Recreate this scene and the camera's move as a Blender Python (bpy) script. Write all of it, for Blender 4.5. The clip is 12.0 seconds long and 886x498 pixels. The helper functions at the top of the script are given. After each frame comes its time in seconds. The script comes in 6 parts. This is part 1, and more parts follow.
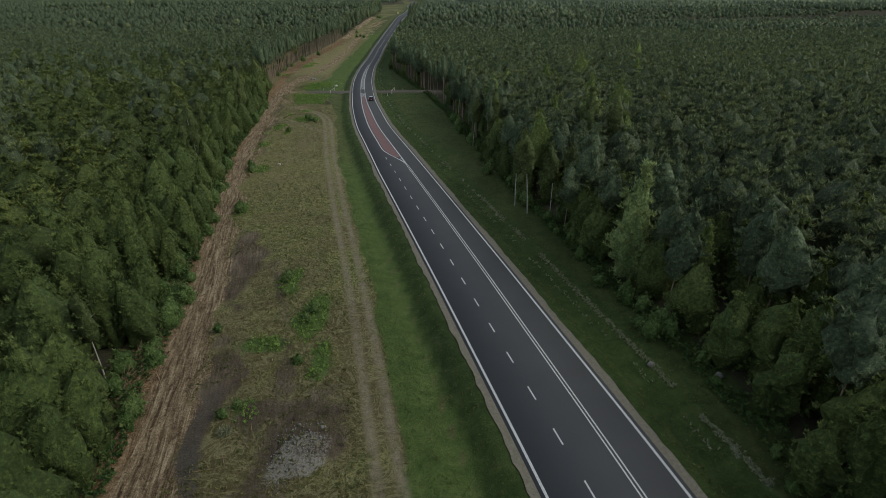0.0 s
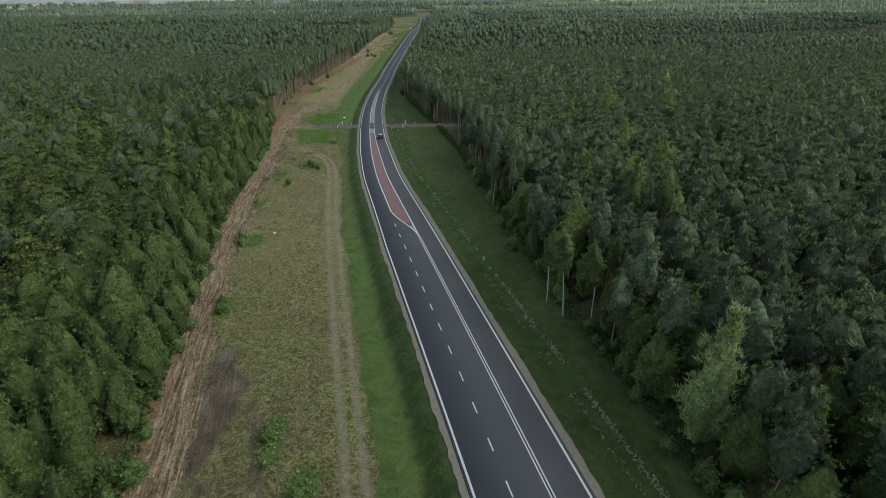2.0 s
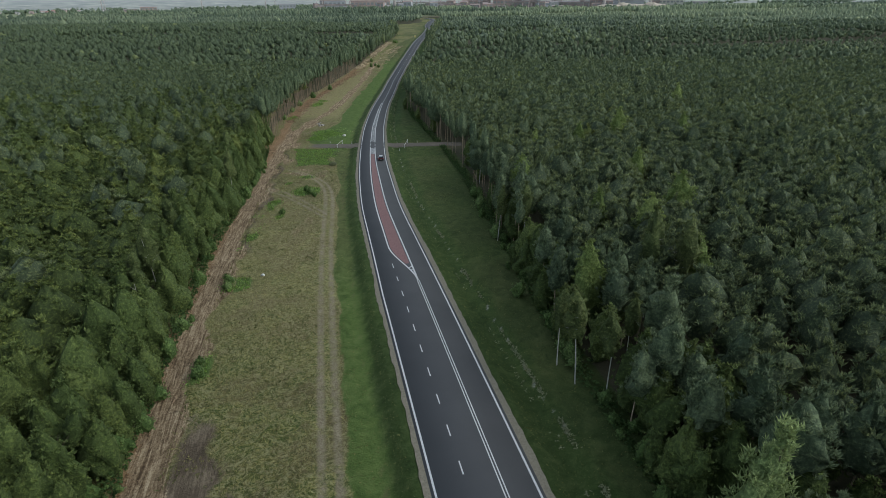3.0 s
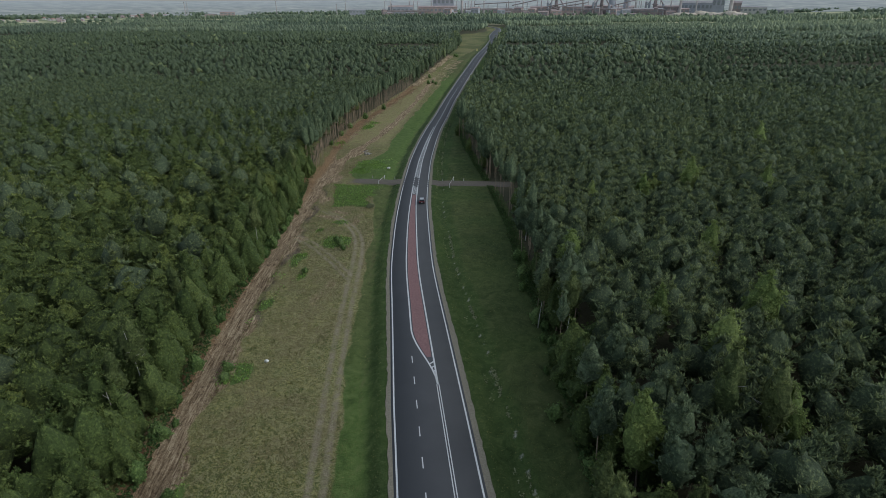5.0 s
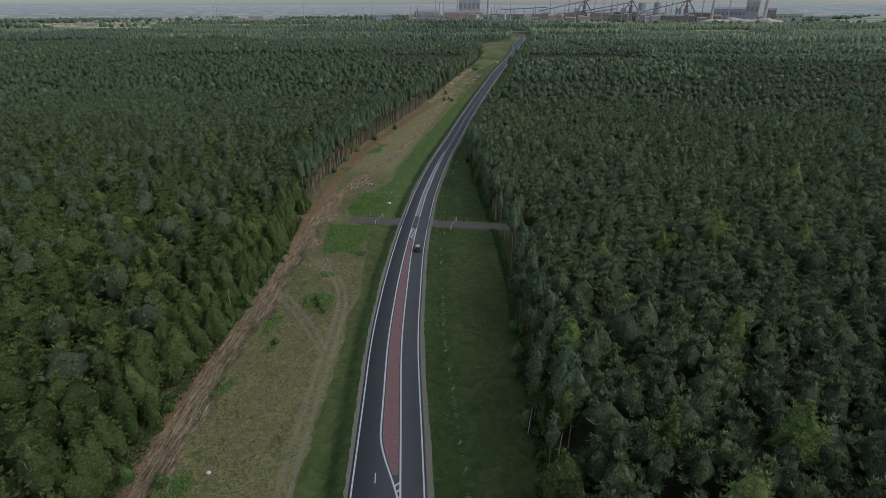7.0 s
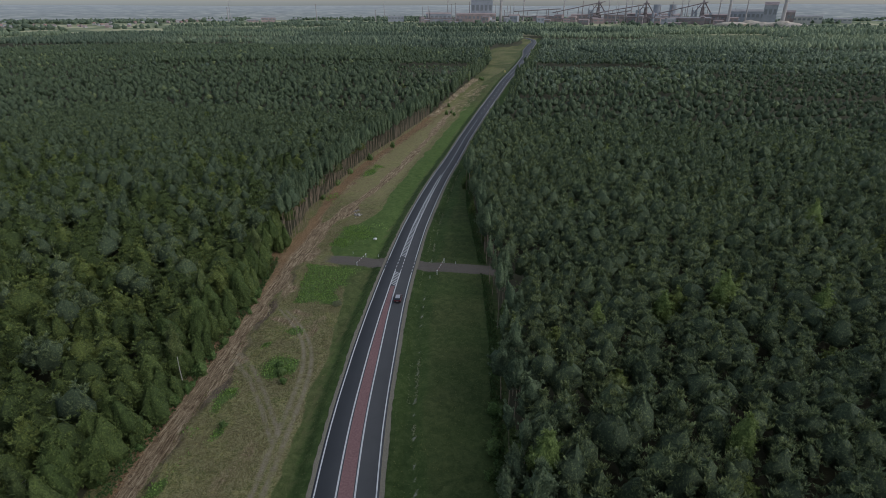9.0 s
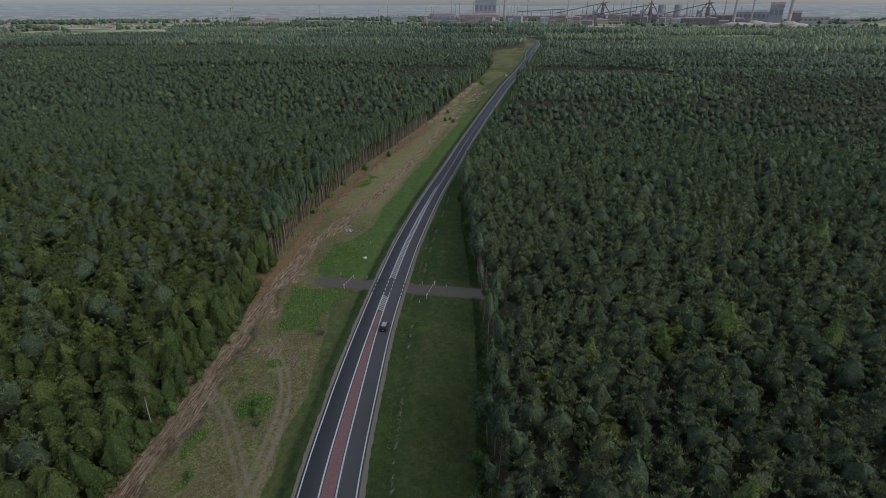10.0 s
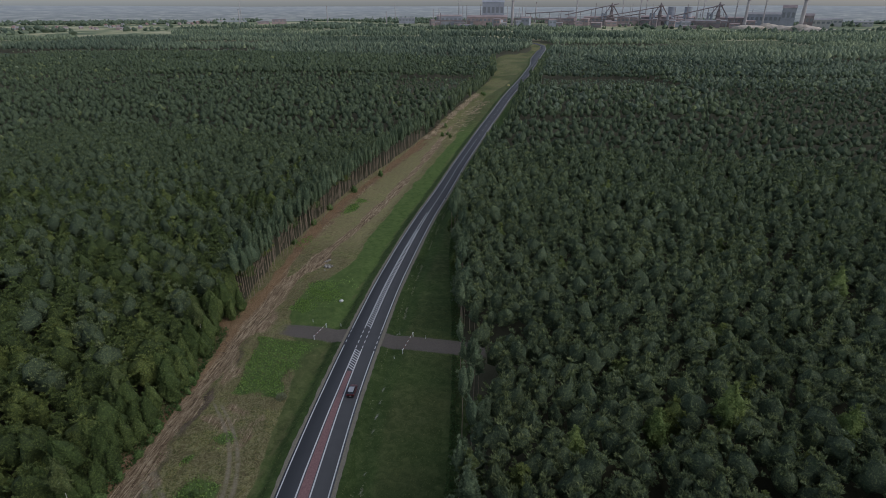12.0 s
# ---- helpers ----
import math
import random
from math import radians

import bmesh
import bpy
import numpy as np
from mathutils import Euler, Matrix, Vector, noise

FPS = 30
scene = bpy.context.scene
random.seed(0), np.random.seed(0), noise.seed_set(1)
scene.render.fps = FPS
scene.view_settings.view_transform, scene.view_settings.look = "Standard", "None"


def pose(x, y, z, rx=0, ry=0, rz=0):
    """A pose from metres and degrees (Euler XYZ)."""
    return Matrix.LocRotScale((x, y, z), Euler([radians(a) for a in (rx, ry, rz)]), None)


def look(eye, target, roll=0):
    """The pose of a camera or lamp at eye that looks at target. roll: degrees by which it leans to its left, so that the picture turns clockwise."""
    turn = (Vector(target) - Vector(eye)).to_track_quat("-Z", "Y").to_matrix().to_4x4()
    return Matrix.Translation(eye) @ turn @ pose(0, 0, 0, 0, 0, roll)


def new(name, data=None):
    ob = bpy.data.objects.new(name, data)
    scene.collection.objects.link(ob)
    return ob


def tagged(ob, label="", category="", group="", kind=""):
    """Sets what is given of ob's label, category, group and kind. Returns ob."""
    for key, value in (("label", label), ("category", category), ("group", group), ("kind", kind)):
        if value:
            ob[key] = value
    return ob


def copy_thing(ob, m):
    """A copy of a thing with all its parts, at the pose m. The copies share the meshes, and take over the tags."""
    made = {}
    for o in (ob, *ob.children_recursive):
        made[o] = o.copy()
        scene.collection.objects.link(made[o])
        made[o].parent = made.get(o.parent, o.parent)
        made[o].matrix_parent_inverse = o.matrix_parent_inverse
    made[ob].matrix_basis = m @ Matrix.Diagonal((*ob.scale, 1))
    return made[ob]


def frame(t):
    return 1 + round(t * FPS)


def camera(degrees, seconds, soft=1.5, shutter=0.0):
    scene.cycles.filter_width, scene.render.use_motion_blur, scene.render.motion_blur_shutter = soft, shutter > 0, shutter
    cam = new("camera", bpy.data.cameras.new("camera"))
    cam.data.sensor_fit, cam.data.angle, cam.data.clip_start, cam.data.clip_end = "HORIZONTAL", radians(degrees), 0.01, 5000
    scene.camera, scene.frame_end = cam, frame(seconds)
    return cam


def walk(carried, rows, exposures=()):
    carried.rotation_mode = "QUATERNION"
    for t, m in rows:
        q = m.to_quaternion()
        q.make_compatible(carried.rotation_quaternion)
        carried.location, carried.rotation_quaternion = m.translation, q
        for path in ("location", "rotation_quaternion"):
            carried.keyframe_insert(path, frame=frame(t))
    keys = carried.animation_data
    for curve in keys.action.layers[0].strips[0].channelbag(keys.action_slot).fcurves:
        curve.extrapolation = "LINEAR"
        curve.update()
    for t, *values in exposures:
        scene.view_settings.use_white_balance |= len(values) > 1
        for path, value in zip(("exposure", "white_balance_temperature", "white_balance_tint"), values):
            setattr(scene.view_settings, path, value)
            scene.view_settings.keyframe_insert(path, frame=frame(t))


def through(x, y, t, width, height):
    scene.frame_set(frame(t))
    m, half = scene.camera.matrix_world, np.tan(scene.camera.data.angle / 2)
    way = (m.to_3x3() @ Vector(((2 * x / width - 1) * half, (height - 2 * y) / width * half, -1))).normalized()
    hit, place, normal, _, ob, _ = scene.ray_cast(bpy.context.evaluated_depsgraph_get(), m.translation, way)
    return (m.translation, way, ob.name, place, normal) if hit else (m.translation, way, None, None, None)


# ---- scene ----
cam = camera(78.8, 12.0, soft=0.8)
METRES, EYE, TILT, LEAN, TURN = 128.5, 34.3, -26.0, 0.0, 0.0
ROWS = [
    (0.0, 0.0, 0.0, 0.0, -0.0, 0.0, 0.0),
    (0.5, -0.005, 0.0311, 0.0301, 0.79, 0.16, -0.27),
    (1.0, -0.0078, 0.0623, 0.0604, 1.31, 0.3, -0.41),
    (1.5, -0.0089, 0.0933, 0.0909, 1.35, 0.48, -0.26),
    (2.0, -0.0079, 0.1241, 0.1215, 1.27, 0.66, -0.1),
    (2.5, -0.0055, 0.1548, 0.1522, 1.14, 0.85, 0.08),
    (3.0, -0.0029, 0.1846, 0.1826, 1.82, 1.03, -0.23),
    (5.0, 0.0241, 0.2996, 0.3062, 7.68, 1.26, -3.35),
    (5.5, 0.033, 0.3283, 0.3362, 8.41, 1.32, -3.75),
    (6.0, 0.0413, 0.3566, 0.3661, 8.86, 1.39, -4.02),
    (6.5, 0.0502, 0.3842, 0.3958, 9.36, 1.41, -4.29),
    (7.0, 0.0588, 0.4115, 0.4254, 10.03, 1.4, -4.69),
    (9.0, 0.0917, 0.5194, 0.541, 11.24, 1.29, -5.33),
    (9.5, 0.0992, 0.5466, 0.5696, 11.46, 1.24, -5.43),
    (10.0, 0.1069, 0.5743, 0.5979, 11.64, 1.2, -5.5),
    (10.5, 0.1145, 0.6017, 0.6265, 11.78, 1.19, -5.56),
    (11.0, 0.1215, 0.6289, 0.655, 11.95, 1.16, -5.67),
    (11.5, 0.1283, 0.6557, 0.6839, 12.2, 1.1, -5.83),
    (12.0, 0.1353, 0.6831, 0.7111, 12.41, 1.13, -5.96),
]
walk(cam, [(t, pose(0, 0, EYE, TILT, LEAN, TURN) @ pose(METRES * x, METRES * y, METRES * z, 90 + pitch, roll, yaw)) for t, x, y, z, yaw, pitch, roll in ROWS],
     exposures=[(0.0, -0.12, 6500, 3), (0.5, 0.34, 6450, 2), (1.0, 0.40, 6350, 2), (2.5, 0.36, 6150, 2), (5.5, 0.0, 5980, 5), (9.0, -0.17, 5930, 9), (12.0, -0.28, 5900, 12)])
# ---------------------------------------------------------------- light
world = bpy.data.worlds.new("sky")
scene.world = world
world.use_nodes = True
wn = world.node_tree
sky = wn.nodes.new("ShaderNodeTexSky")
sky.sky_type = "NISHITA"
sky.sun_disc = False
SUN_EL, SUN_AZ = 40.0, 98.0
sky.sun_elevation, sky.sun_rotation = radians(SUN_EL), radians(SUN_AZ)
sky.dust_density, sky.air_density, sky.ozone_density = 1.8, 1.0, 0.9
bg = wn.nodes["Background"]
bg.inputs["Strength"].default_value = 0.165
veil = wn.nodes.new("ShaderNodeHueSaturation")
veil.inputs["Saturation"].default_value = 0.5
wn.links.new(sky.outputs[0], veil.inputs["Color"])
wn.links.new(veil.outputs[0], bg.inputs[0])
sun = new("sun", bpy.data.lights.new("sun", "SUN"))
sun.data.energy, sun.data.angle, sun.data.color = 0.40, radians(30), (1.0, 0.94, 0.84)
sun.matrix_basis = look((0, 0, 200), (-200 * math.cos(radians(SUN_EL)) * math.sin(radians(SUN_AZ)),
                                      -200 * math.cos(radians(SUN_EL)) * math.cos(radians(SUN_AZ)), 200 - 200 * math.sin(radians(SUN_EL))))

# ---------------------------------------------------------------- the lie of the land
def ease(v):
    v = np.clip(v, 0, 1)
    return v * v * (3 - 2 * v)


def fall(y):
    """The height of the road: down to the forest crossing, then up to the plain."""
    y = np.asarray(y, float)
    return -0.0262 * np.clip(y, -400, 1000) + 22 * ease((y - 330) / 350) + 7 * ease((y - 680) / 400)


def curve(points):
    """A smooth line x(y) through the points."""
    ys, xs = [p[1] for p in points], [p[0] for p in points]
    yy = np.arange(ys[0], ys[-1] + 1, 1.0)
    xx = np.interp(yy, ys, xs)
    k = np.exp(-0.5 * (np.arange(-20, 21) / 8.0) ** 2)
    k /= k.sum()
    pad = np.concatenate([xx[0] - (xx[1] - xx[0]) * np.arange(20, 0, -1), xx, xx[-1] + (xx[-1] - xx[-2]) * np.arange(1, 21)])
    xx = np.convolve(pad, k, "valid")
    return lambda y: np.interp(y, yy, xx)


road_x = curve([(36, -50), (19.1, 28.7), (13.7, 50.1), (9.3, 67.7), (-3.1, 115.5), (-9.1, 138.1), (-16.4, 165.1), (-26, 211.8), (-29.8, 236),
                (-34.5, 269.8), (-38.2, 306.8), (-41.1, 341.5), (-43.9, 422.5), (-43.4, 487.7), (-41.8, 556), (-41, 649), (-43.7, 811), (-48, 1000), (-51, 1150),
                (-53, 1240), (-62, 1340), (-88, 1430), (-170, 1500)])
wood_left = curve([(-20, -60), (-25, 15), (-27.6, 34), (-32, 51), (-36.4, 68), (-46.8, 108), (-51.6, 126), (-57.5, 156), (-63.5, 190), (-67.3, 208), (-74, 232), (-78.5, 256), (-84, 277),
                   (-88, 310), (-91, 342), (-92, 380), (-86, 440), (-81, 490), (-79, 549), (-75, 640), (-80, 760), (-92, 860), (-112, 1000), (-114, 1085), (-88, 1125), (-78, 1160), (-78, 1240), (-88, 1340), (-125, 1430), (-210, 1500)])
wood_right = curve([(40, -60), (31, 15), (29, 32), (27, 44), (22, 70), (15, 97), (11, 131), (5, 165), (-1, 203), (-9, 240), (-16, 268), (-24, 300),
                    (-33, 350), (-36, 390), (-36, 453), (-34, 560), (-35, 713), (-38, 900), (-40, 1080), (-41, 1240), (-46, 1340), (-66, 1430), (-140, 1500)])
strip_x = curve([(-20, 0), (-25.3, 30), (-29.3, 47), (-36.8, 76), (-42.4, 94.5), (-47.2, 114), (-51, 132), (-55.3, 152), (-60.8, 180), (-65.5, 208), (-70, 232), (-72.6, 253), (-76, 268), (-81, 289),
                 (-85.4, 316), (-88, 366), (-87, 480)])
track_x = curve([(3, 0), (-4.2, 29.8), (-7.8, 46.7), (-12.9, 68.1), (-20.4, 98), (-26, 122), (-29.5, 137), (-34.5, 162), (-38.3, 180), (-42, 190), (-50, 198), (-58, 204)])
green_x = curve([(4, 0), (-2.6, 29.8), (-5.7, 46.7), (-10.9, 68.1), (-19, 100), (-24.2, 124), (-31, 155), (-39, 195), (-47, 226), (-63, 246), (-66, 257), (-61, 270), (-56.5, 284), (-60, 303), (-62, 331), (-64, 371), (-62, 480), (-66, 560), (-58, 700), (-60, 1300)])


def road_width(y):
    return np.interp(y, [0, 118, 150, 190, 215, 240, 300, 340, 420, 930, 1030, 1180, 1260], [10.85, 10.85, 10.2, 9.7, 9.0, 8.8, 8.4, 7.9, 7.15, 7.15, 13, 13, 9])


def slope_cos(y):
    d = (road_x(np.asarray(y) + 2.0) - road_x(np.asarray(y) - 2.0)) / 4.0
    return 1 / np.sqrt(1 + d * d)


NP = np.random.RandomState(5)
LAT = NP.rand(64, 64)


def wave(x, y, size):
    """Smooth value noise, 0 to 1, with bumps of about that size in metres."""
    u, v = np.asarray(x) / size, np.asarray(y) / size
    i, j = np.floor(u).astype(int), np.floor(v).astype(int)
    a, b = ease(u - i), ease(v - j)
    g = lambda p, q: LAT[p % 64, q % 64]
    return (g(i, j) * (1 - a) + g(i + 1, j) * a) * (1 - b) + (g(i, j + 1) * (1 - a) + g(i + 1, j + 1) * a) * b


def side_of_road(x, y):
    """Metres from the carriageway's edge: left of it and right of it (negative: on it)."""
    c = slope_cos(y)
    return (road_x(y) - road_width(y) / c - x) * c, (x - road_x(y)) * c


def side_road(x, y):
    """1 on the forest road that crosses the carriageway."""
    return ease((4.3 - np.abs(y - (236.5 + 0.06 * (x + 45)))) / 2.0) * ease((x + 82) / 6) * ease((2 - x) / 4)


def ground_z(x, y):
    x, y = np.asarray(x, float), np.asarray(y, float)
    left, right = side_of_road(x, y)
    d = np.maximum(left, right)
    dip = np.interp(d, [-9, 0.0, 1.4, 2.2, 3.8, 4.8, 7.2, 12, 30], [-0.25, -0.09, -0.09, -0.12, -1.1, -1.15, -0.6, -0.5, -0.6])
    dip = dip * (1 - side_road(x, y)) - 0.1 * side_road(x, y)
    rough = (wave(x, y, 3.1) - 0.5) * 0.22 + (wave(x + 40, y, 1.3) - 0.5) * 0.12 + (wave(x, y + 90, 17) - 0.5) * 0.5
    far = ease((np.abs(x + 20) - 300) / 900)
    off = x - strip_x(y)
    cut = ease((240 - y) / 8) * (0.30 * np.exp(-((off + 2.4) / 0.9) ** 2) * (0.3 + wave(x, y, 2.3)) - 0.16 * np.exp(-((off - 0.6) / 0.6) ** 2) - 0.12 * np.exp(-((off - 2.5) / 0.6) ** 2) + 0.25 * np.exp(-((off - 4.3) / 0.8) ** 2) * wave(x, y, 3.1))
    heap_up = 0.45 * np.exp(-(np.hypot(x + 12.1, (y - 33.6) * 0.75) / 2.3) ** 4) * (0.6 + 0.6 * wave(x, y, 1.4))
    return cut + heap_up + fall(y) + dip + rough * np.clip((d - 2.5) / 5, 0, 1) * (1 - 0.6 * side_road(x, y)) + far * (wave(x, y, 420) - 0.5) * 10


# ---------------------------------------------------------------- materials
def material(name):
    m = bpy.data.materials.new(name)
    m.use_nodes = True
    return m, m.node_tree, m.node_tree.nodes["Principled BSDF"]


def node(tree, kind, **sets):
    n = tree.nodes.new(kind)
    for k, v in sets.items():
        if k in n.inputs:
            n.inputs[k].default_value = v
    return n


def noise_tex(tree, scale, detail=4.0, rough=0.6, coords=None, swirl=0.0):
    n = node(tree, "ShaderNodeTexNoise", Scale=scale, Detail=detail, Roughness=rough, Distortion=swirl)
    if coords is None:
        coords = tree.nodes.new("ShaderNodeNewGeometry").outputs["Position"]
    tree.links.new(coords, n.inputs["Vector"])
    return n.outputs["Fac"]


def ramp(tree, fac, *stops):
    r = tree.nodes.new("ShaderNodeValToRGB")
    e = r.color_ramp.elements
    e[0].position, e[0].color = stops[0][0], (*stops[0][1], 1)
    e[1].position, e[1].color = stops[-1][0], (*stops[-1][1], 1)
    for p, c in stops[1:-1]:
        k = e.new(p)
        k.color = (*c, 1)
    tree.links.new(fac, r.inputs[0])
    return r.outputs[0]


def blend(tree, fac, a, b, how="MIX"):
    m = tree.nodes.new("ShaderNodeMix")
    m.data_type, m.blend_type = "RGBA", how
    for sock, v in ((m.inputs[0], fac), (m.inputs[6], a), (m.inputs[7], b)):
        if isinstance(v, (float, int)):
            sock.default_value = v
        elif isinstance(v, tuple):
            sock.default_value = (*v, 1)
        else:
            tree.links.new(v, sock)
    return m.outputs[2]


def sums(tree, op, a, b, clamp=False):
    m = tree.nodes.new("ShaderNodeMath")
    m.operation, m.use_clamp = op, clamp
    for s, v in zip(m.inputs, (a, b)):
        if isinstance(v, (float, int)):
            s.default_value = v
        else:
            tree.links.new(v, s)
    return m.outputs[0]


def attr(tree, name):
    a = tree.nodes.new("ShaderNodeAttribute")
    a.attribute_name = name
    return a.outputs["Fac"]


def bump(tree, bsdf, height, strength, distance):
    b = node(tree, "ShaderNodeBump", Strength=strength, Distance=distance)
    tree.links.new(height, b.inputs["Height"])
    tree.links.new(b.outputs[0], bsdf.inputs["Normal"])


def plain(name, color, rough=0.7, metal=0.0, grain=3.0, spread=0.35):
    m, t, p = material(name)
    n = noise_tex(t, grain, 5)
    dark = tuple(c * (1 - spread) for c in color)
    light = tuple(min(1, c * (1 + spread)) for c in color)
    t.links.new(ramp(t, n, (0.3, dark), (0.7, light)), p.inputs["Base Color"])
    p.inputs["Roughness"].default_value, p.inputs["Metallic"].default_value = rough, metal
    return m


def foliage(name, shade, mid, tip, per="object", rough=0.65, through=0.22, gap_shade=0.6):
    """Leaves: the tone runs from tree to tree and from clump to clump."""
    m, t, p = material(name)
    geo = t.nodes.new("ShaderNodeNewGeometry")
    tone = t.nodes.new("ShaderNodeObjectInfo").outputs["Random"] if per == "object" else attr(t, "tone")
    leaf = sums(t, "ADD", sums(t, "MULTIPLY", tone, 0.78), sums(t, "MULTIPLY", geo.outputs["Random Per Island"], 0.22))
    # paler on young shoots, darker inside the crown, where shade is put in
    leaf = sums(t, "ADD", leaf, sums(t, "MULTIPLY", attr(t, "paleness"), 0.58))
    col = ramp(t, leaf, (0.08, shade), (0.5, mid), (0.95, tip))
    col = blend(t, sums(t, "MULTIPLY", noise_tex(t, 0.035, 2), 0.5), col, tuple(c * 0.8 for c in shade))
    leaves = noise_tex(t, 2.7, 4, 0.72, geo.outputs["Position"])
    # shade between the leaves is put into the colour as dark specks
    col = blend(t, ramp(t, leaves, (0.40, (gap_shade, gap_shade, gap_shade)), (0.52, (0, 0, 0))), col, tuple(c * 0.55 for c in shade))
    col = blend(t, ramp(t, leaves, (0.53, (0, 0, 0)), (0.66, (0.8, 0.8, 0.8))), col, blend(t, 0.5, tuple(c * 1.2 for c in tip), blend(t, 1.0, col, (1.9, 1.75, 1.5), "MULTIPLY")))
    t.links.new(col, p.inputs["Base Color"])
    bump(t, p, leaves, 1.0, 0.6)
    p.inputs["Roughness"].default_value = rough
    p.inputs["Specular IOR Level"].default_value = 0.25
    tr = t.nodes.new("ShaderNodeBsdfTranslucent")
    t.links.new(col, tr.inputs[0])
    mix = t.nodes.new("ShaderNodeMixShader")
    mix.inputs[0].default_value = through
    t.links.new(p.outputs[0], mix.inputs[1])
    t.links.new(tr.outputs[0], mix.inputs[2])
    t.links.new(mix.outputs[0], t.nodes["Material Output"].inputs[0])
    return m


def asphalt_material():
    m, t, p = material("asphalt")
    pos = t.nodes.new("ShaderNodeNewGeometry").outputs["Position"]
    fine, broad = noise_tex(t, 9, 6, 0.8, pos), noise_tex(t, 0.22, 3, 0.5, pos)
    col = ramp(t, sums(t, "ADD", sums(t, "MULTIPLY", fine, 0.5), sums(t, "MULTIPLY", broad, 0.5)), (0.3, (0.044, 0.046, 0.050)), (0.7, (0.064, 0.066, 0.070)))
    wear = attr(t, "wear")
    col = blend(t, sums(t, "MULTIPLY", wear, 0.5), col, (0.082, 0.076, 0.072))
    t.links.new(col, p.inputs["Base Color"])
    p.inputs["Roughness"].default_value = 0.82
    bump(t, p, noise_tex(t, 60, 2, 0.5, pos), 0.3, 0.01)
    return m


def ground_material():
    m, t, p = material("ground")
    pos = t.nodes.new("ShaderNodeNewGeometry").outputs["Position"]
    fine, mid, broad = noise_tex(t, 5.0, 6, 0.75, pos), noise_tex(t, 0.9, 5, 0.65, pos, 1.6), noise_tex(t, 0.16, 4, 0.6, pos)
    speck = noise_tex(t, 14.0, 3, 0.8, pos)
    grain = sums(t, "ADD", sums(t, "ADD", sums(t, "MULTIPLY", fine, 0.5), sums(t, "MULTIPLY", mid, 0.3)), sums(t, "MULTIPLY", speck, 0.2))
    def strands(scale, swirl, wide):
        n = noise_tex(t, scale, 3, 0.55, pos, swirl)
        return ramp(t, sums(t, "ABSOLUTE", sums(t, "SUBTRACT", n, 0.5), 0.0), (0.0, (1, 1, 1)), (wide, (0, 0, 0)))

    dry = ramp(t, grain, (0.36, (0.066, 0.062, 0.026)), (0.5, (0.178, 0.158, 0.058)), (0.64, (0.330, 0.288, 0.118)))
    rank = ramp(t, grain, (0.34, (0.045, 0.064, 0.017)), (0.5, (0.098, 0.126, 0.033)), (0.66, (0.170, 0.192, 0.058)))
    field = blend(t, ramp(t, sums(t, "ADD", sums(t, "MULTIPLY", broad, 0.6), sums(t, "MULTIPLY", mid, 0.4)), (0.42, (0, 0, 0)), (0.58, (0.95, 0.95, 0.95))), dry, rank)
    field = blend(t, sums(t, "MULTIPLY", strands(0.25, 2.6, 0.06), 0.85), field, (0.400, 0.350, 0.152))
    field = blend(t, sums(t, "MULTIPLY", strands(0.6, 2.2, 0.06), 0.8), field, (0.380, 0.335, 0.140))
    field = blend(t, sums(t, "MULTIPLY", strands(0.4, 3.0, 0.08), 0.8), field, (0.058, 0.088, 0.026))
    patch = sums(t, "ADD", noise_tex(t, 0.33, 5, 0.7, pos, 1.2), sums(t, "MULTIPLY", sums(t, "SUBTRACT", fine, 0.5), 0.35))
    field = blend(t, ramp(t, patch, (0.30, (0.75, 0.75, 0.75)), (0.45, (0, 0, 0))), field, (0.070, 0.100, 0.030))
    field = blend(t, ramp(t, patch, (0.53, (0, 0, 0)), (0.66, (0.75, 0.75, 0.75))), field, (0.185, 0.148, 0.078))
    brown = ramp(t, sums(t, "ADD", noise_tex(t, 0.10, 4, 0.7, pos), sums(t, "MULTIPLY", attr(t, "earth"), 0.16)), (0.47, (0, 0, 0)), (0.62, (0.75, 0.75, 0.75)))
    field = blend(t, brown, field, ramp(t, grain, (0.38, (0.090, 0.066, 0.038)), (0.5, (0.165, 0.125, 0.072)), (0.62, (0.290, 0.230, 0.140))))
    mat_dark = noise_tex(t, 1.25, 5, 0.78, pos, 1.0)
    field = blend(t, ramp(t, mat_dark, (0.37, (0.35, 0.35, 0.35)), (0.46, (0, 0, 0))), field, (0.068, 0.092, 0.032))
    field = blend(t, ramp(t, mat_dark, (0.55, (0, 0, 0)), (0.66, (0.45, 0.45, 0.45))), field, (0.330, 0.300, 0.150))
    field = blend(t, 1.0, field, (0.81, 0.84, 0.74), "MULTIPLY")
    field = blend(t, sums(t, "MULTIPLY", strands(0.34, 3.4, 0.055), 0.6), field, (0.350, 0.325, 0.165))
    field = blend(t, sums(t, "MULTIPLY", attr(t, "straw"), sums(t, "MULTIPLY", strands(0.8, 1.2, 0.2), 0.55)), field, (0.345, 0.300, 0.145))
    tuft = sums(t, "ADD", sums(t, "MULTIPLY", grain, 0.55), sums(t, "MULTIPLY", noise_tex(t, 0.45, 5, 0.7, pos, 0.8), 0.45))
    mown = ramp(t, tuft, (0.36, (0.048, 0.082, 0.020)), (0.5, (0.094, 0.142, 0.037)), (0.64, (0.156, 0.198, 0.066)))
    dark_grass = ramp(t, tuft, (0.38, (0.016, 0.031, 0.009)), (0.5, (0.038, 0.061, 0.018)), (0.62, (0.080, 0.102, 0.037)))
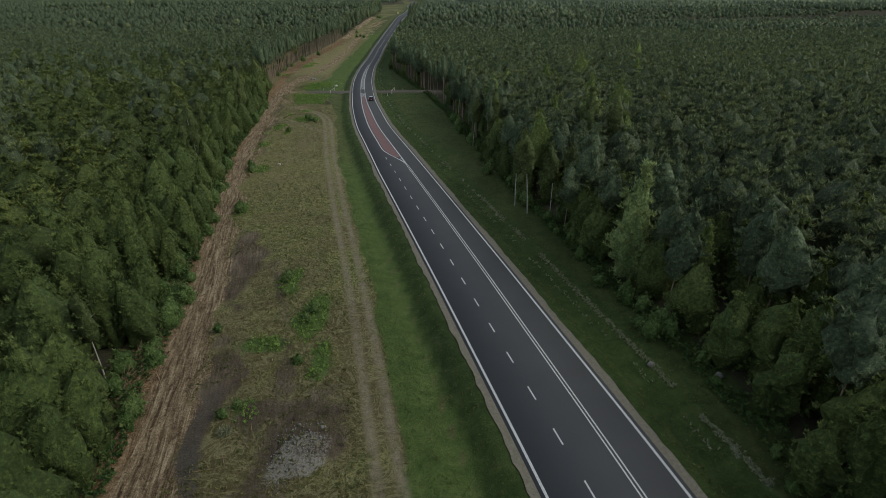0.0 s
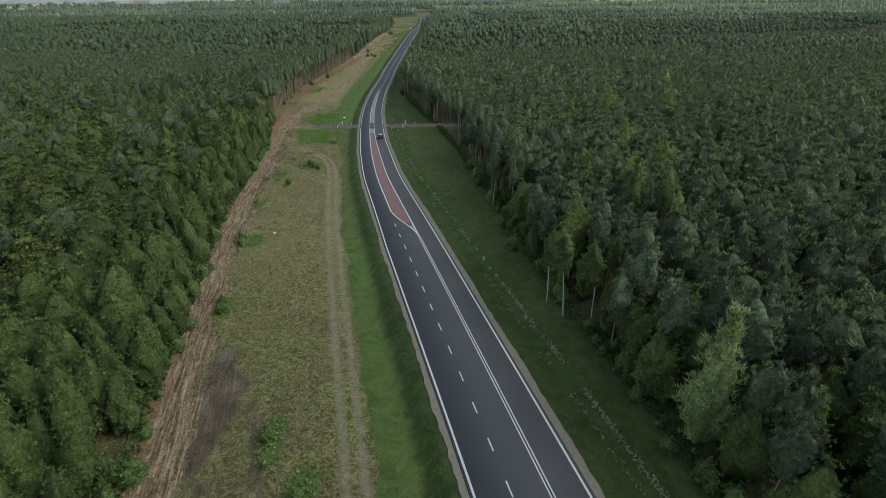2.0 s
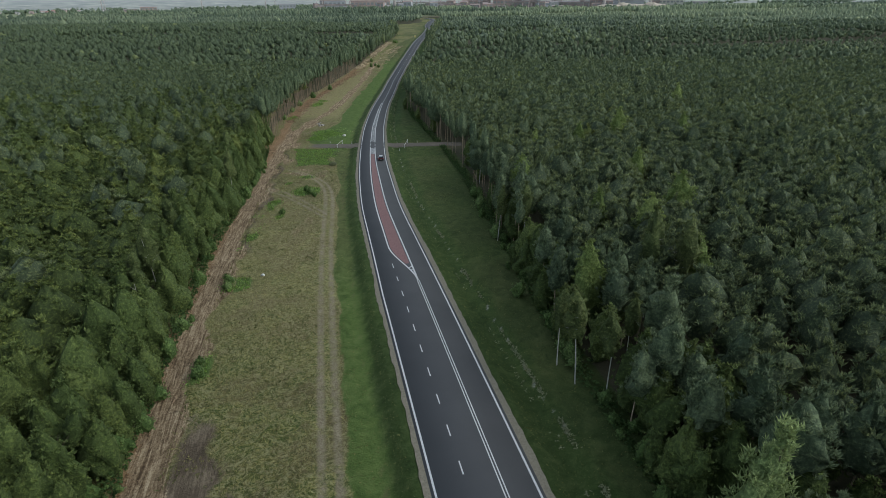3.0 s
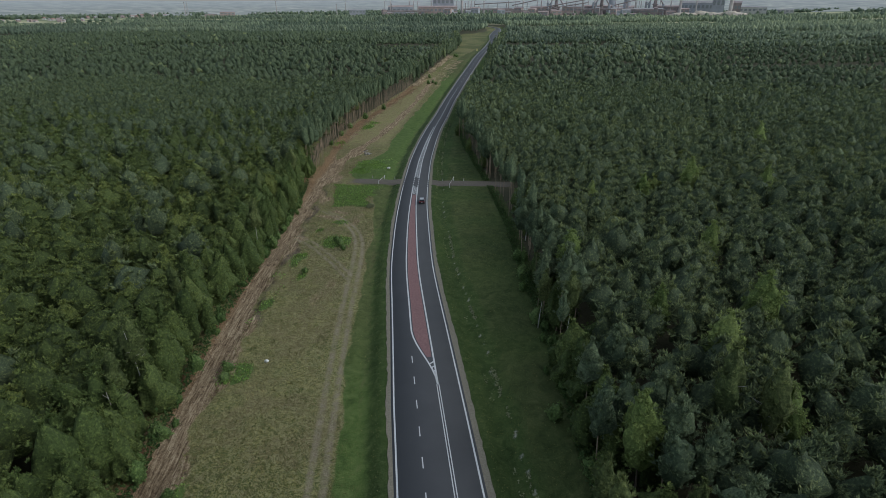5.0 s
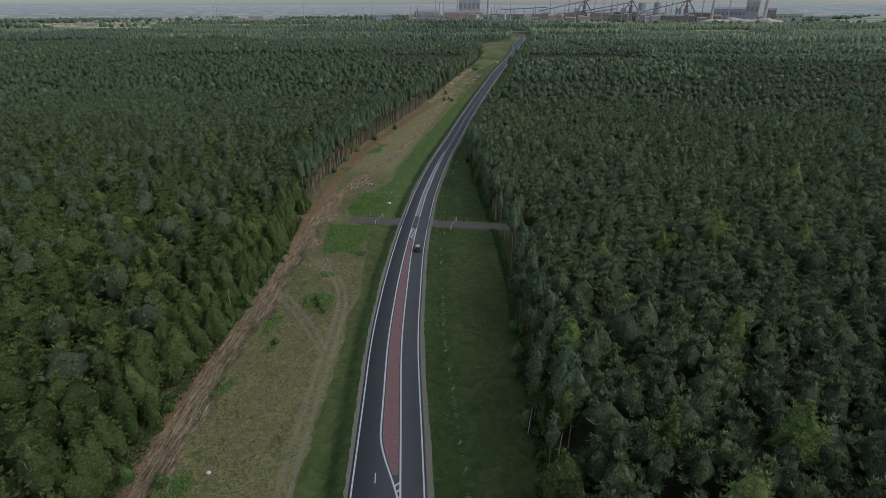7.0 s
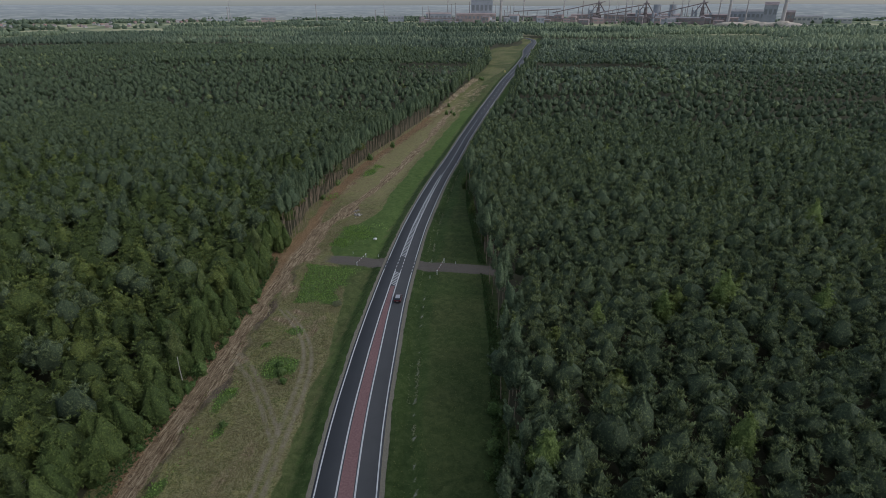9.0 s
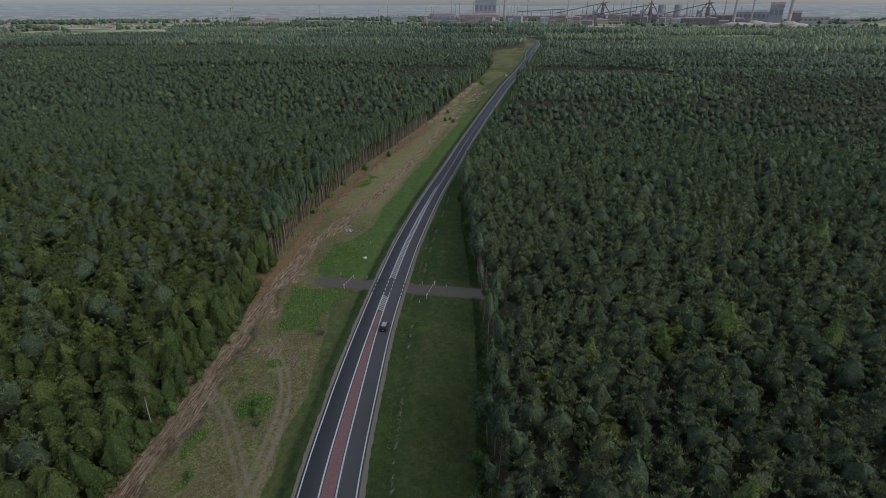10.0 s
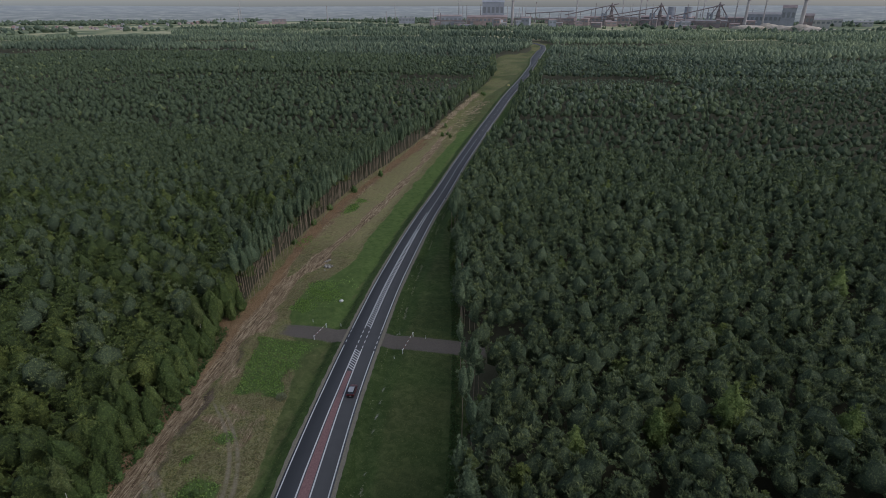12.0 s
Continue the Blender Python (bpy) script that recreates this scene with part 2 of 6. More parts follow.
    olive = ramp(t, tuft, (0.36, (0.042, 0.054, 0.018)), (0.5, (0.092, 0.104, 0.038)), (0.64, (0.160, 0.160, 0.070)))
    # darker grass on ditch slopes; the wood's shade is put into the right verge
    lush = blend(t, attr(t, "dark_verge"), mown, dark_grass)
    lush = blend(t, attr(t, "olive"), lush, olive)
    lush = blend(t, sums(t, "MULTIPLY", attr(t, "weedy"), 0.9), lush, ramp(t, tuft, (0.36, (0.055, 0.100, 0.025)), (0.5, (0.108, 0.170, 0.045)), (0.64, (0.175, 0.235, 0.075))))
    ridge = ramp(t, sums(t, "ADD", attr(t, "ridge"), sums(t, "MULTIPLY", sums(t, "SUBTRACT", grain, 0.5), 1.3)), (0.4, (0, 0, 0)), (0.8, (0.55, 0.55, 0.55)))
    lush = blend(t, ridge, lush, (0.140, 0.130, 0.060))
    lane = t.nodes.new("ShaderNodeCombineXYZ")
    t.links.new(sums(t, "MULTIPLY", attr(t, "across"), 2.6), lane.inputs[0])
    split = t.nodes.new("ShaderNodeSeparateXYZ")
    t.links.new(pos, split.inputs[0])
    t.links.new(sums(t, "MULTIPLY", split.outputs[1], 0.20), lane.inputs[1])
    streak = noise_tex(t, 1.0, 5, 0.68, lane.outputs[0], 0.9)
    soilgrain = sums(t, "ADD", sums(t, "MULTIPLY", grain, 0.52), sums(t, "MULTIPLY", streak, 0.48))
    soil = ramp(t, soilgrain, (0.42, (0.082, 0.054, 0.031)), (0.48, (0.200, 0.141, 0.083)), (0.53, (0.335, 0.250, 0.155)), (0.58, (0.520, 0.415, 0.275)))
    clod = noise_tex(t, 1.7, 5, 0.75, pos, 0.6)
    soil = blend(t, ramp(t, clod, (0.36, (0.75, 0.75, 0.75)), (0.44, (0, 0, 0))), soil, (0.075, 0.050, 0.032))
    soil = blend(t, ramp(t, clod, (0.60, (0, 0, 0)), (0.68, (0.5, 0.5, 0.5))), soil, (0.40, 0.31, 0.21))
    dust = ramp(t, grain, (0.34, (0.125, 0.100, 0.062)), (0.5, (0.265, 0.225, 0.150)), (0.66, (0.400, 0.350, 0.245)))
    peat = ramp(t, sums(t, "ADD", sums(t, "MULTIPLY", soilgrain, 0.6), sums(t, "MULTIPLY", broad, 0.4)), (0.38, (0.052, 0.038, 0.026)), (0.5, (0.122, 0.094, 0.065)), (0.60, (0.250, 0.200, 0.138)))
    floor = ramp(t, grain, (0.30, (0.048, 0.048, 0.028)), (0.70, (0.125, 0.116, 0.070)))
    gravel = ramp(t, grain, (0.30, (0.16, 0.14, 0.11)), (0.5, (0.29, 0.265, 0.215)), (0.7, (0.42, 0.39, 0.33)))
    tar = ramp(t, grain, (0.27, (0.088, 0.076, 0.065)), (0.73, (0.190, 0.165, 0.138)))
    plainland = ramp(t, noise_tex(t, 0.006, 5, 0.6, pos), (0.38, (0.125, 0.160, 0.090)), (0.50, (0.200, 0.225, 0.120)), (0.56, (0.40, 0.38, 0.22)), (0.64, (0.46, 0.42, 0.27)))
    ragged = sums(t, "MULTIPLY", sums(t, "SUBTRACT", grain, 0.5), 1.6)

    def mask(name):
        return ramp(t, sums(t, "ADD", attr(t, name), ragged), (0.38, (0, 0, 0)), (0.62, (1, 1, 1)))

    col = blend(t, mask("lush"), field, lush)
    col = blend(t, mask("peat"), col, peat)
    rusty = ramp(t, sums(t, "ADD", sums(t, "SUBTRACT", 0.30, sums(t, "MULTIPLY", attr(t, "across"), 0.26)), sums(t, "MULTIPLY", sums(t, "SUBTRACT", clod, 0.5), 1.6)), (0.40, (0, 0, 0)), (0.62, (0.85, 0.85, 0.85)))
    litter_bed = ramp(t, sums(t, "ADD", sums(t, "MULTIPLY", grain, 0.5), sums(t, "MULTIPLY", noise_tex(t, 2.6, 4, 0.7, pos), 0.5)), (0.38, (0.060, 0.036, 0.020)), (0.49, (0.230, 0.138, 0.068)), (0.60, (0.400, 0.275, 0.150)))
    soil = blend(t, rusty, soil, litter_bed)
    col = blend(t, mask("char"), col, ramp(t, grain, (0.34, (0.055, 0.046, 0.038)), (0.66, (0.150, 0.128, 0.102))))
    col = blend(t, mask("soil"), col, soil)
    for name, half in (("track", 0.95), ("loop", 0.9)):
        off = sums(t, "ABSOLUTE", sums(t, "SUBTRACT", sums(t, "ABSOLUTE", attr(t, name), 0.0), half), 0.0)
        rut = ramp(t, sums(t, "ADD", off, sums(t, "MULTIPLY", ragged, 1.5)), (0.25, (1, 1, 1)), (0.7, (0, 0, 0)))
        rut = sums(t, "MULTIPLY", rut, ramp(t, noise_tex(t, 0.5, 4, 0.7, pos, 0.8), (0.36, (0.15, 0.15, 0.15)), (0.56, (0.95, 0.95, 0.95))))
        col = blend(t, rut, col, dust)
    col = blend(t, mask("gravel"), col, gravel)
    col = blend(t, mask("pale"), col, (0.36, 0.35, 0.29))
    col = blend(t, mask("woods"), col, floor)
    col = blend(t, mask("tar"), col, tar)
    col = blend(t, attr(t, "plain"), col, plainland)
    t.links.new(col, p.inputs["Base Color"])
    p.inputs["Roughness"].default_value = 0.95
    p.inputs["Specular IOR Level"].default_value = 0.15
    bump(t, p, grain, 1.0, 0.5)
    return m


M_ASPHALT, M_GROUND = asphalt_material(), ground_material()
M_WHITE = plain("road_paint", (0.52, 0.52, 0.51), 0.6, 0, 6, 0.15)
M_RED = plain("red_surfacing", (0.20, 0.108, 0.102), 0.85, 0, 3, 0.25)
M_GRAVEL = plain("shoulder_gravel", (0.180, 0.160, 0.118), 0.95, 0, 4, 0.25)
M_BARK = plain("bark", (0.10, 0.075, 0.055), 0.9, 0, 8, 0.4)
M_PINEBARK = plain("pine_bark", (0.33, 0.25, 0.175), 0.9, 0, 6, 0.4)
M_BIRCHBARK = plain("birch_bark", (0.44, 0.42, 0.37), 0.8, 0, 5, 0.35)
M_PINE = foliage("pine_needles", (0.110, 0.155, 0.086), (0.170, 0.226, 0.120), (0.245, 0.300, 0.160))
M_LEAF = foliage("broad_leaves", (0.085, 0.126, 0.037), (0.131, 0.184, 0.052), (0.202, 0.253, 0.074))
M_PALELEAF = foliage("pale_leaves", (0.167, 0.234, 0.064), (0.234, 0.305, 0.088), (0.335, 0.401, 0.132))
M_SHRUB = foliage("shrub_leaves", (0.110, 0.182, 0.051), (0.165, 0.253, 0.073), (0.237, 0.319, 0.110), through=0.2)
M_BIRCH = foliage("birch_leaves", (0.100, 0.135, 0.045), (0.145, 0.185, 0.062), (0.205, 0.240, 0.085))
M_LARCH = foliage("larch_needles", (0.189, 0.271, 0.100), (0.290, 0.390, 0.145), (0.441, 0.529, 0.214), gap_shade=0.5)
# Distant foliage: haze is put into the colour, paler and greyer than near
M_HAZYWOODS = foliage("hazy_far_woods", (0.105, 0.142, 0.096), (0.258, 0.315, 0.192), (0.410, 0.460, 0.250), per="tone", gap_shade=0.1)
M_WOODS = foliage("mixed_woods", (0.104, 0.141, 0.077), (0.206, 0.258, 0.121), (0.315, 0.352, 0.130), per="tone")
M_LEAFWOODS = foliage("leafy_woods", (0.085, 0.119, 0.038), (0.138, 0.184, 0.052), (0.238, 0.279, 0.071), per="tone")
M_GRASS = foliage("grass_blades", (0.085, 0.112, 0.028), (0.215, 0.200, 0.070), (0.420, 0.360, 0.165), per="tone", through=0.2, gap_shade=0.2)


# ---------------------------------------------------------------- mesh helpers
def tri_mesh(name, v, f, mat, tone=None, paleness=None):
    me = bpy.data.meshes.new(name)
    v, f = np.asarray(v, np.float32), np.asarray(f, np.int32)
    me.vertices.add(len(v))
    me.vertices.foreach_set("co", v.ravel())
    me.loops.add(f.size)
    me.loops.foreach_set("vertex_index", f.ravel())
    me.polygons.add(len(f))
    me.polygons.foreach_set("loop_start", np.arange(0, f.size, f.shape[1], dtype=np.int32))
    me.update(calc_edges=True)
    if tone is not None:
        me.attributes.new("tone", "FLOAT", "POINT").data.foreach_set("value", np.asarray(tone, np.float32))
    if paleness is not None:
        me.attributes.new("paleness", "FLOAT", "POINT").data.foreach_set("value", np.asarray(paleness, np.float32))
    me.materials.append(mat)
    return me


def part(name, bm, mat, parent=None, label=""):
    me = bpy.data.meshes.new(name)
    bm.to_mesh(me)
    bm.free()
    me.materials.append(mat)
    ob = new(name, me)
    ob.parent = parent
    return tagged(ob, label)


def box(bm, x0, x1, y0, y1, z0, z1):
    r = bmesh.ops.create_cube(bm, size=1.0, matrix=Matrix.LocRotScale(((x0 + x1) / 2, (y0 + y1) / 2, (z0 + z1) / 2), None, (x1 - x0, y1 - y0, z1 - z0)))
    return r["verts"]


def tube(bm, a, b, r0, r1, n=8):
    a, b = Vector(a), Vector(b)
    q = (b - a).to_track_quat("Z", "Y").to_matrix().to_4x4()
    bmesh.ops.create_cone(bm, cap_ends=True, segments=n, radius1=r0, radius2=r1, depth=(b - a).length, matrix=Matrix.Translation((a + b) / 2) @ q)


# ---------------------------------------------------------------- ground
def spread(a, b, step, first, last, grow=1.16):
    mid = list(np.arange(a, b + step / 2, step))
    lo, s = [a], step
    while lo[-1] > first:
        s *= grow
        lo.append(lo[-1] - s)
    hi, s = [mid[-1]], step
    while hi[-1] < last:
        s *= grow
        hi.append(hi[-1] + s)
    return np.array(lo[:0:-1] + mid + hi[1:])


WEEDS = ((-44.6, 177.5, 5.4, 6.5), (-50.5, 165, 2.4, 8), (-52, 186, 2, 4), (-48, 193, 3, 3), (-42.8, 119.5, 2.8, 4), (-46, 158, 2, 5), (-47.6, 143, 1.9, 9), (-57, 262, 8, 11), (-60, 252, 5, 6),
         (-37.5, 93, 2.2, 6), (-21, 65, 2.2, 5), (-16, 56, 2.3, 6), (-13.2, 46, 1.7, 4.5), (-20, 49.6, 3.0, 2.6), (-18.5, 39.5, 1.8, 2.4), (-84, 300, 4, 9), (-82, 345, 5, 12))


def weed_patch(x, y):
    """1 where rank green weeds grow, in ragged patches."""
    v = np.zeros_like(np.asarray(x, float))
    for bx, by, rx, ry in WEEDS:
        d = np.hypot((x - bx) / rx, (y - by) / ry) + (wave(x + by, y, 2.7) - 0.5) * 0.6 + (wave(x, y + bx, 6.5) - 0.5) * 0.6
        v = np.maximum(v, ease((1.05 - d) / 0.75))
    rag = (wave(x, y, 1.9) - 0.5) * 1.6 + (wave(x, y + 40, 5) - 0.5) * 2.0
    block = ease((x + rag - np.interp(y, [206, 231], [-55.0, -63.5])) / 1.0) * ease((-43.5 - x + rag * 2) / 4) * ease((231.8 - y + rag * 0.3) / 1.5) * ease((y + rag - 206.5) / 3)
    v = np.maximum(v, block * 0.95)
    edge = 1 - side_road(x, y)
    return v * edge * ease((side_of_road(x, y)[0] - 3) / 1.5)


def build_ground():
    gx = spread(-100, 36, 0.9, -4800, 4800)
    gy = np.concatenate([spread(20, 290, 0.9, -400, 290), np.arange(292, 640, 2.0), spread(640, 652, 4, 640, 4850, 1.07)[1:]])
    gx[0], gx[-1], gy[-1] = -4800, 4800, 4850
    X, Y = np.meshgrid(gx, gy)
    x, y = X.ravel(), Y.ravel()
    z = ground_z(x, y)
    nx, ny = len(gx), len(gy)
    i = np.arange(nx * ny).reshape(ny, nx)
    f = np.stack([i[:-1, :-1], i[:-1, 1:], i[1:, 1:], i[1:, :-1]], -1).reshape(-1, 4)
    me = tri_mesh("ground", np.stack([x, y, z], 1), f, M_GROUND)
    me.polygons.foreach_set("use_smooth", np.ones(len(f), bool))
    left, right = side_of_road(x, y)
    d = np.maximum(left, right)
    wob = (wave(x, y, 9) - 0.5) * 5 + (wave(x, y, 3) - 0.5) * 2.2
    near = 1 - ease((y - 480) / 60)
    lush = ease((x + wob * 0.35 - green_x(y)) / 1.6 + 0.5)
    # the tall green weeds before the crossing and the tufts in the field
    lush = np.maximum(lush, weed_patch(x, y))
    lush = np.maximum(lush, ease((y - 500) / 120) * (0.25 + 0.6 * wave(x, y, 19)) * ease((wave(x, y + 70, 47) - 0.2) / 0.3))
    soil = ease((4.1 + wob * 0.7 - np.abs(x - strip_x(y) - 0.8)) / 1.6) * ease((262 - y) / 20)
    beyond = ease((y - 236) / 14) * near
    hi = np.interp(y, [236, 241, 257, 265, 283, 303, 331, 371, 470, 560], [-63, -64, -68, -62, -57, -60, -62.5, -64.5, -67, -69])
    lanes = (([236, 266, 278, 294, 316, 340, 373, 420, 480, 620], [-71, -72.5, -71, -71, -70, -69.6, -70, -70, -71, -72], 3.0), ([236, 253, 272, 296, 312, 354, 480, 620], [-71, -73.5, -78.5, -84, -86, -90, -82, -76], 3.0))
    for bends, where, half in lanes:
        lane = np.interp(y, bends, where)
        soil = np.maximum(soil, beyond * ease((half + 2.5 * ease((275 - y) / 25) + wob * 0.3 - np.abs(x - lane)) / 1.8) * (0.72 + 0.45 * wave(x, y, 6)))
    soil = np.maximum(soil, ease((7.5 - np.hypot((x + 69.5) * 1.15, (y - 282) * 0.55) + wob * 0.9) / 4) * (0.55 + 0.6 * wave(x, y, 4.1)))
    soil = np.maximum(soil, beyond * ease((4.2 - np.abs(x - wood_left(y) - 4) + wob * 0.5) / 3) * ease((y - 292) / 14) * (0.30 + 0.55 * wave(x, y, 4.6)))
    for cx, cy, rx, ry, most in ((-52, 199, 7, 6, 0.62), (-45.5, 196, 3, 9, 0.55), (-55, 176, 4, 9, 0.55), (-60, 212, 4, 9, 0.6), (-38, 150, 3, 10, 0.42)):
        d2 = np.hypot((x - cx) / rx, (y - cy) / ry) + (wave(x + cy, y, 3.3) - 0.5) * 0.8
        soil = np.maximum(soil, ease((1.1 - d2) / 0.7) * (0.25 + most * wave(x, y, 2.9)) * (1 - weed_patch(x, y)))
    pile = ease((9 - np.hypot(x + 70, (y - 238) * 0.8)) / 4)
    soil = np.maximum(soil, pile)
    broken = 0.9 * wave(x, y, 4.4) + 0.7 * (wave(x + 31, y, 1.7) - 0.5) + 0.6 * (wave(x, y + 57, 9.5) - 0.5)
    peat = ease((4.4 + wob * 1.3 - np.abs(x - strip_x(y) - 5.5)) / 4.5) * ease((92 - y + wob * 4) / 22) * (0.25 + broken)
    peat = np.maximum(peat, ease((3.0 + wob * 0.7 - np.abs(x - strip_x(y) - 4.0)) / 2.4) * (0.30 + 0.65 * wave(x, y, 5)) * ease((y - 120) / 20) * ease((240 - y) / 10))
    peat = np.maximum(peat, ease((9 - np.hypot(x + 16, (y - 36) * 0.55) + wob * 1.5) / 6) * (0.2 + 0.9 * broken))
    worn = np.interp(y, [20, 41, 50, 64, 80, 95], [-14, -15.7, -17.5, -22, -28.5, -34])
    peat = np.maximum(peat, ease((1.7 + wob * 0.35 - np.abs(x - worn)) / 1.2) * ease((92 - y) / 25) * (0.30 + 0.5 * wave(x, y, 3.3)))
    char = np.interp(y, [20, 37.7, 50, 62], [-20, -22.2, -24.0, -28.2])
    peat = np.maximum(peat, ease((1.9 + wob * 0.4 - np.abs(x - char)) / 1.0) * ease((58 - y) / 14) * (0.35 + 0.7 * wave(x, y, 4.3)))
    woods = np.maximum(ease((wood_left(y) - 3.0 + 2.0 * ease((y - 240) / 10) - x + wob * 0.3) / 2.5), ease((x - wood_right(y) - 1.5 + wob * 0.3) / 2.5))
    gravel = ease((2.4 - np.hypot(x + 12.1, (y - 33.6) * 0.7) + wob * 1.1) / 1.2) * (0.4 + 0.8 * wave(x, y, 2.1))
    tar = side_road(x, y) * ease((x + 66 + wob * 0.5) / 18)
    soil = np.maximum(soil, side_road(x, y) * ease((-58 - x) / 8) * 0.9)
    for nm, v in (("lush", lush), ("weedy", weed_patch(x, y)), ("soil", soil), ("peat", peat), ("woods", woods), ("gravel", gravel), ("tar", tar),
                  ("pale", ease((0.45 - np.abs(right - 7.4 + 0.012 * (y - 30) + wob * 0.16)) / 0.45) * ease((360 - y) / 120) * 0.60 * ease((wave(x, y, 7) - 0.35) / 0.2)),
                  ("across", np.where(y < 262, x - strip_x(y), 0.6 * (x - wood_left(y) - 6.5))), ("earth", np.maximum(0.85 * ease((82 - y) / 40), 0.55 * ease((y - 128) / 40) * near)), ("char", ease((2.3 + wob * 0.4 - np.abs(x - char)) / 1.4) * ease((50 - y) / 8) * (0.15 + 0.85 * wave(x, y, 3.7))), ("straw", np.maximum(ease((y - 290) / 20) * ease((hi - x) / 3), 0.5 * ease((y - 85) / 30) * ease((190 - y) / 60)) * near),
                  ("dark_verge", np.maximum(ease((4.6 + wob * 0.25 - left) / 0.9) * (left > 0), np.maximum(ease((6.2 + wob * 0.35 - right) / 1.2), 0.85) * (right > 0)) * (0.75 + 0.4 * (wave(x, y, 16) - 0.5))),
                  ("olive", np.maximum(ease((right - 7.2 + wob * 0.4) / 1.2) * (0.2 + 0.9 * wave(x, y, 8)) * 0.6, (left > 4) * ease((y - 105) / 50) * np.maximum(ease((245 - y) / 20), 1.3 * ease((y - 480) / 60)) * (0.5 + 0.5 * wave(x, y, 9)))),
                  ("ridge", np.exp(-((left - 4.9 + wob * 0.12) / 0.4) ** 2) * (left > 0) * (0.25 + 0.9 * wave(x, y, 12))), ("track", np.where((y > 2) & (y < 203), np.clip((x - track_x(y)) * slope_cos(y), -30, 30), 30)),
                  ("loop", np.where((x > -57) & (x < -34), np.clip((y - np.interp(x, [-56, -48.7, -41.3, -34.3], [180, 174.2, 166, 157.5])) * 0.72, -30, 30), 30)), ("plain", ease((np.hypot(x, y) - 1480) / 200))):
        me.attributes.new(nm, "FLOAT", "POINT").data.foreach_set("value", v.astype(np.float32))
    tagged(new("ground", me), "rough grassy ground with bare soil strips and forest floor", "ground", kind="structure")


build_ground()


# ---------------------------------------------------------------- road
def ribbon(u0, u1, y0, y1, dz, step=2.0, skirt=0.0):
    """A strip along the road, between two distances left of the right edge line."""
    yy = np.linspace(y0, y1, max(2, int((y1 - y0) / step) + 1))
    d = (road_x(yy + 2.0) - road_x(yy - 2.0)) / 4.0
    nx, ny = -1 / np.sqrt(1 + d * d), d / np.sqrt(1 + d * d)
    a = u0(yy) if callable(u0) else np.full_like(yy, u0)
    b = u1(yy) if callable(u1) else np.full_like(yy, u1)
    rows = [(a, dz - skirt), (a, dz), (b, dz), (b, dz - skirt)] if skirt else [(a, dz), (b, dz)]
    v = np.concatenate([np.stack([road_x(yy) + nx * u, yy + ny * u, fall(yy + ny * u) + h], 1) for u, h in rows])
    n = len(yy)
    f = np.concatenate([np.stack([np.arange(n - 1) + k * n, np.arange(1, n) + k * n, np.arange(1, n) + (k + 1) * n, np.arange(n - 1) + (k + 1) * n], 1) for k in range(len(rows) - 1)])
    return v, f


def road_point(u, y):
    d = float(road_x(y + 2.0) - road_x(y - 2.0)) / 4.0
    c = math.sqrt(1 + d * d)
    x, yy = float(road_x(y)) - u / c, y + u * d / c
    return Vector((x, yy, float(fall(yy))))


v, f = ribbon(-0.35, lambda y: road_width(y) + 0.35, -45, 1485, 0.0, 2.0, 0.3)
me = tri_mesh("road", v, f, M_ASPHALT)
n = len(v) // 4
me.attributes.new("wear", "FLOAT", "POINT").data.foreach_set("value", np.repeat([0.0, 0.0, 1.0, 1.0], n).astype(np.float32))
road = tagged(new("road", me), "dark grey asphalt country road with white lane markings", "road", kind="structure")


def mark(name, u0, u1, y0, y1, mat=M_WHITE, dz=0.008, step=2.0, label=""):
    v, f = ribbon(u0, u1, y0, y1, dz, step)
    ob = new(name, tri_mesh(name, v, f, mat))
    ob.parent = road
    return tagged(ob, label)


v, f = ribbon(lambda y: -1.25 - 0.35 * (wave(y, 0 * y + 50, 0.9) - 0.5) - 0.25 * (wave(y, 0 * y + 50, 9) - 0.5), -0.33, -45, 1485, -0.012, 1.0)
tagged(new("shoulder", tri_mesh("shoulder", v, f, M_GRAVEL)), "pale sandy gravel shoulder along the asphalt", "shoulder", kind="structure")
v, f = ribbon(lambda y: road_width(y) + 0.33, lambda y: road_width(y) + 1.10 + 0.35 * (wave(y, 0 * y, 0.9) - 0.5) + 0.25 * (wave(y, 0 * y, 9) - 0.5), -45, 1485, -0.012, 1.0)
tagged(new("shoulder", tri_mesh("shoulder", v, f, M_GRAVEL)), "pale sandy gravel shoulder along the asphalt", "shoulder", kind="structure")
LANE = 3.55
W = road_width
mark("edge_line", -0.02, 0.22, -45, 231.5, label="solid white edge line")
mark("edge_line", -0.02, 0.22, 241.5, 1485)
mark("edge_line", lambda y: W(y) - 0.22, lambda y: W(y) + 0.02, -45, 232.5)
mark("edge_line", lambda y: W(y) - 0.22, lambda y: W(y) + 0.02, 242, 1485)
mark("centre_line", LANE - 0.24, LANE - 0.10, -45, 122, label="double solid white centre line")
mark("centre_line", LANE + 0.10, LANE + 0.24, -45, 122)


def median_left(y):
    return np.minimum(LANE + (W(y) - 3.6 - LANE) * ease((y - 122) / 17.0), W(y) - 3.55)


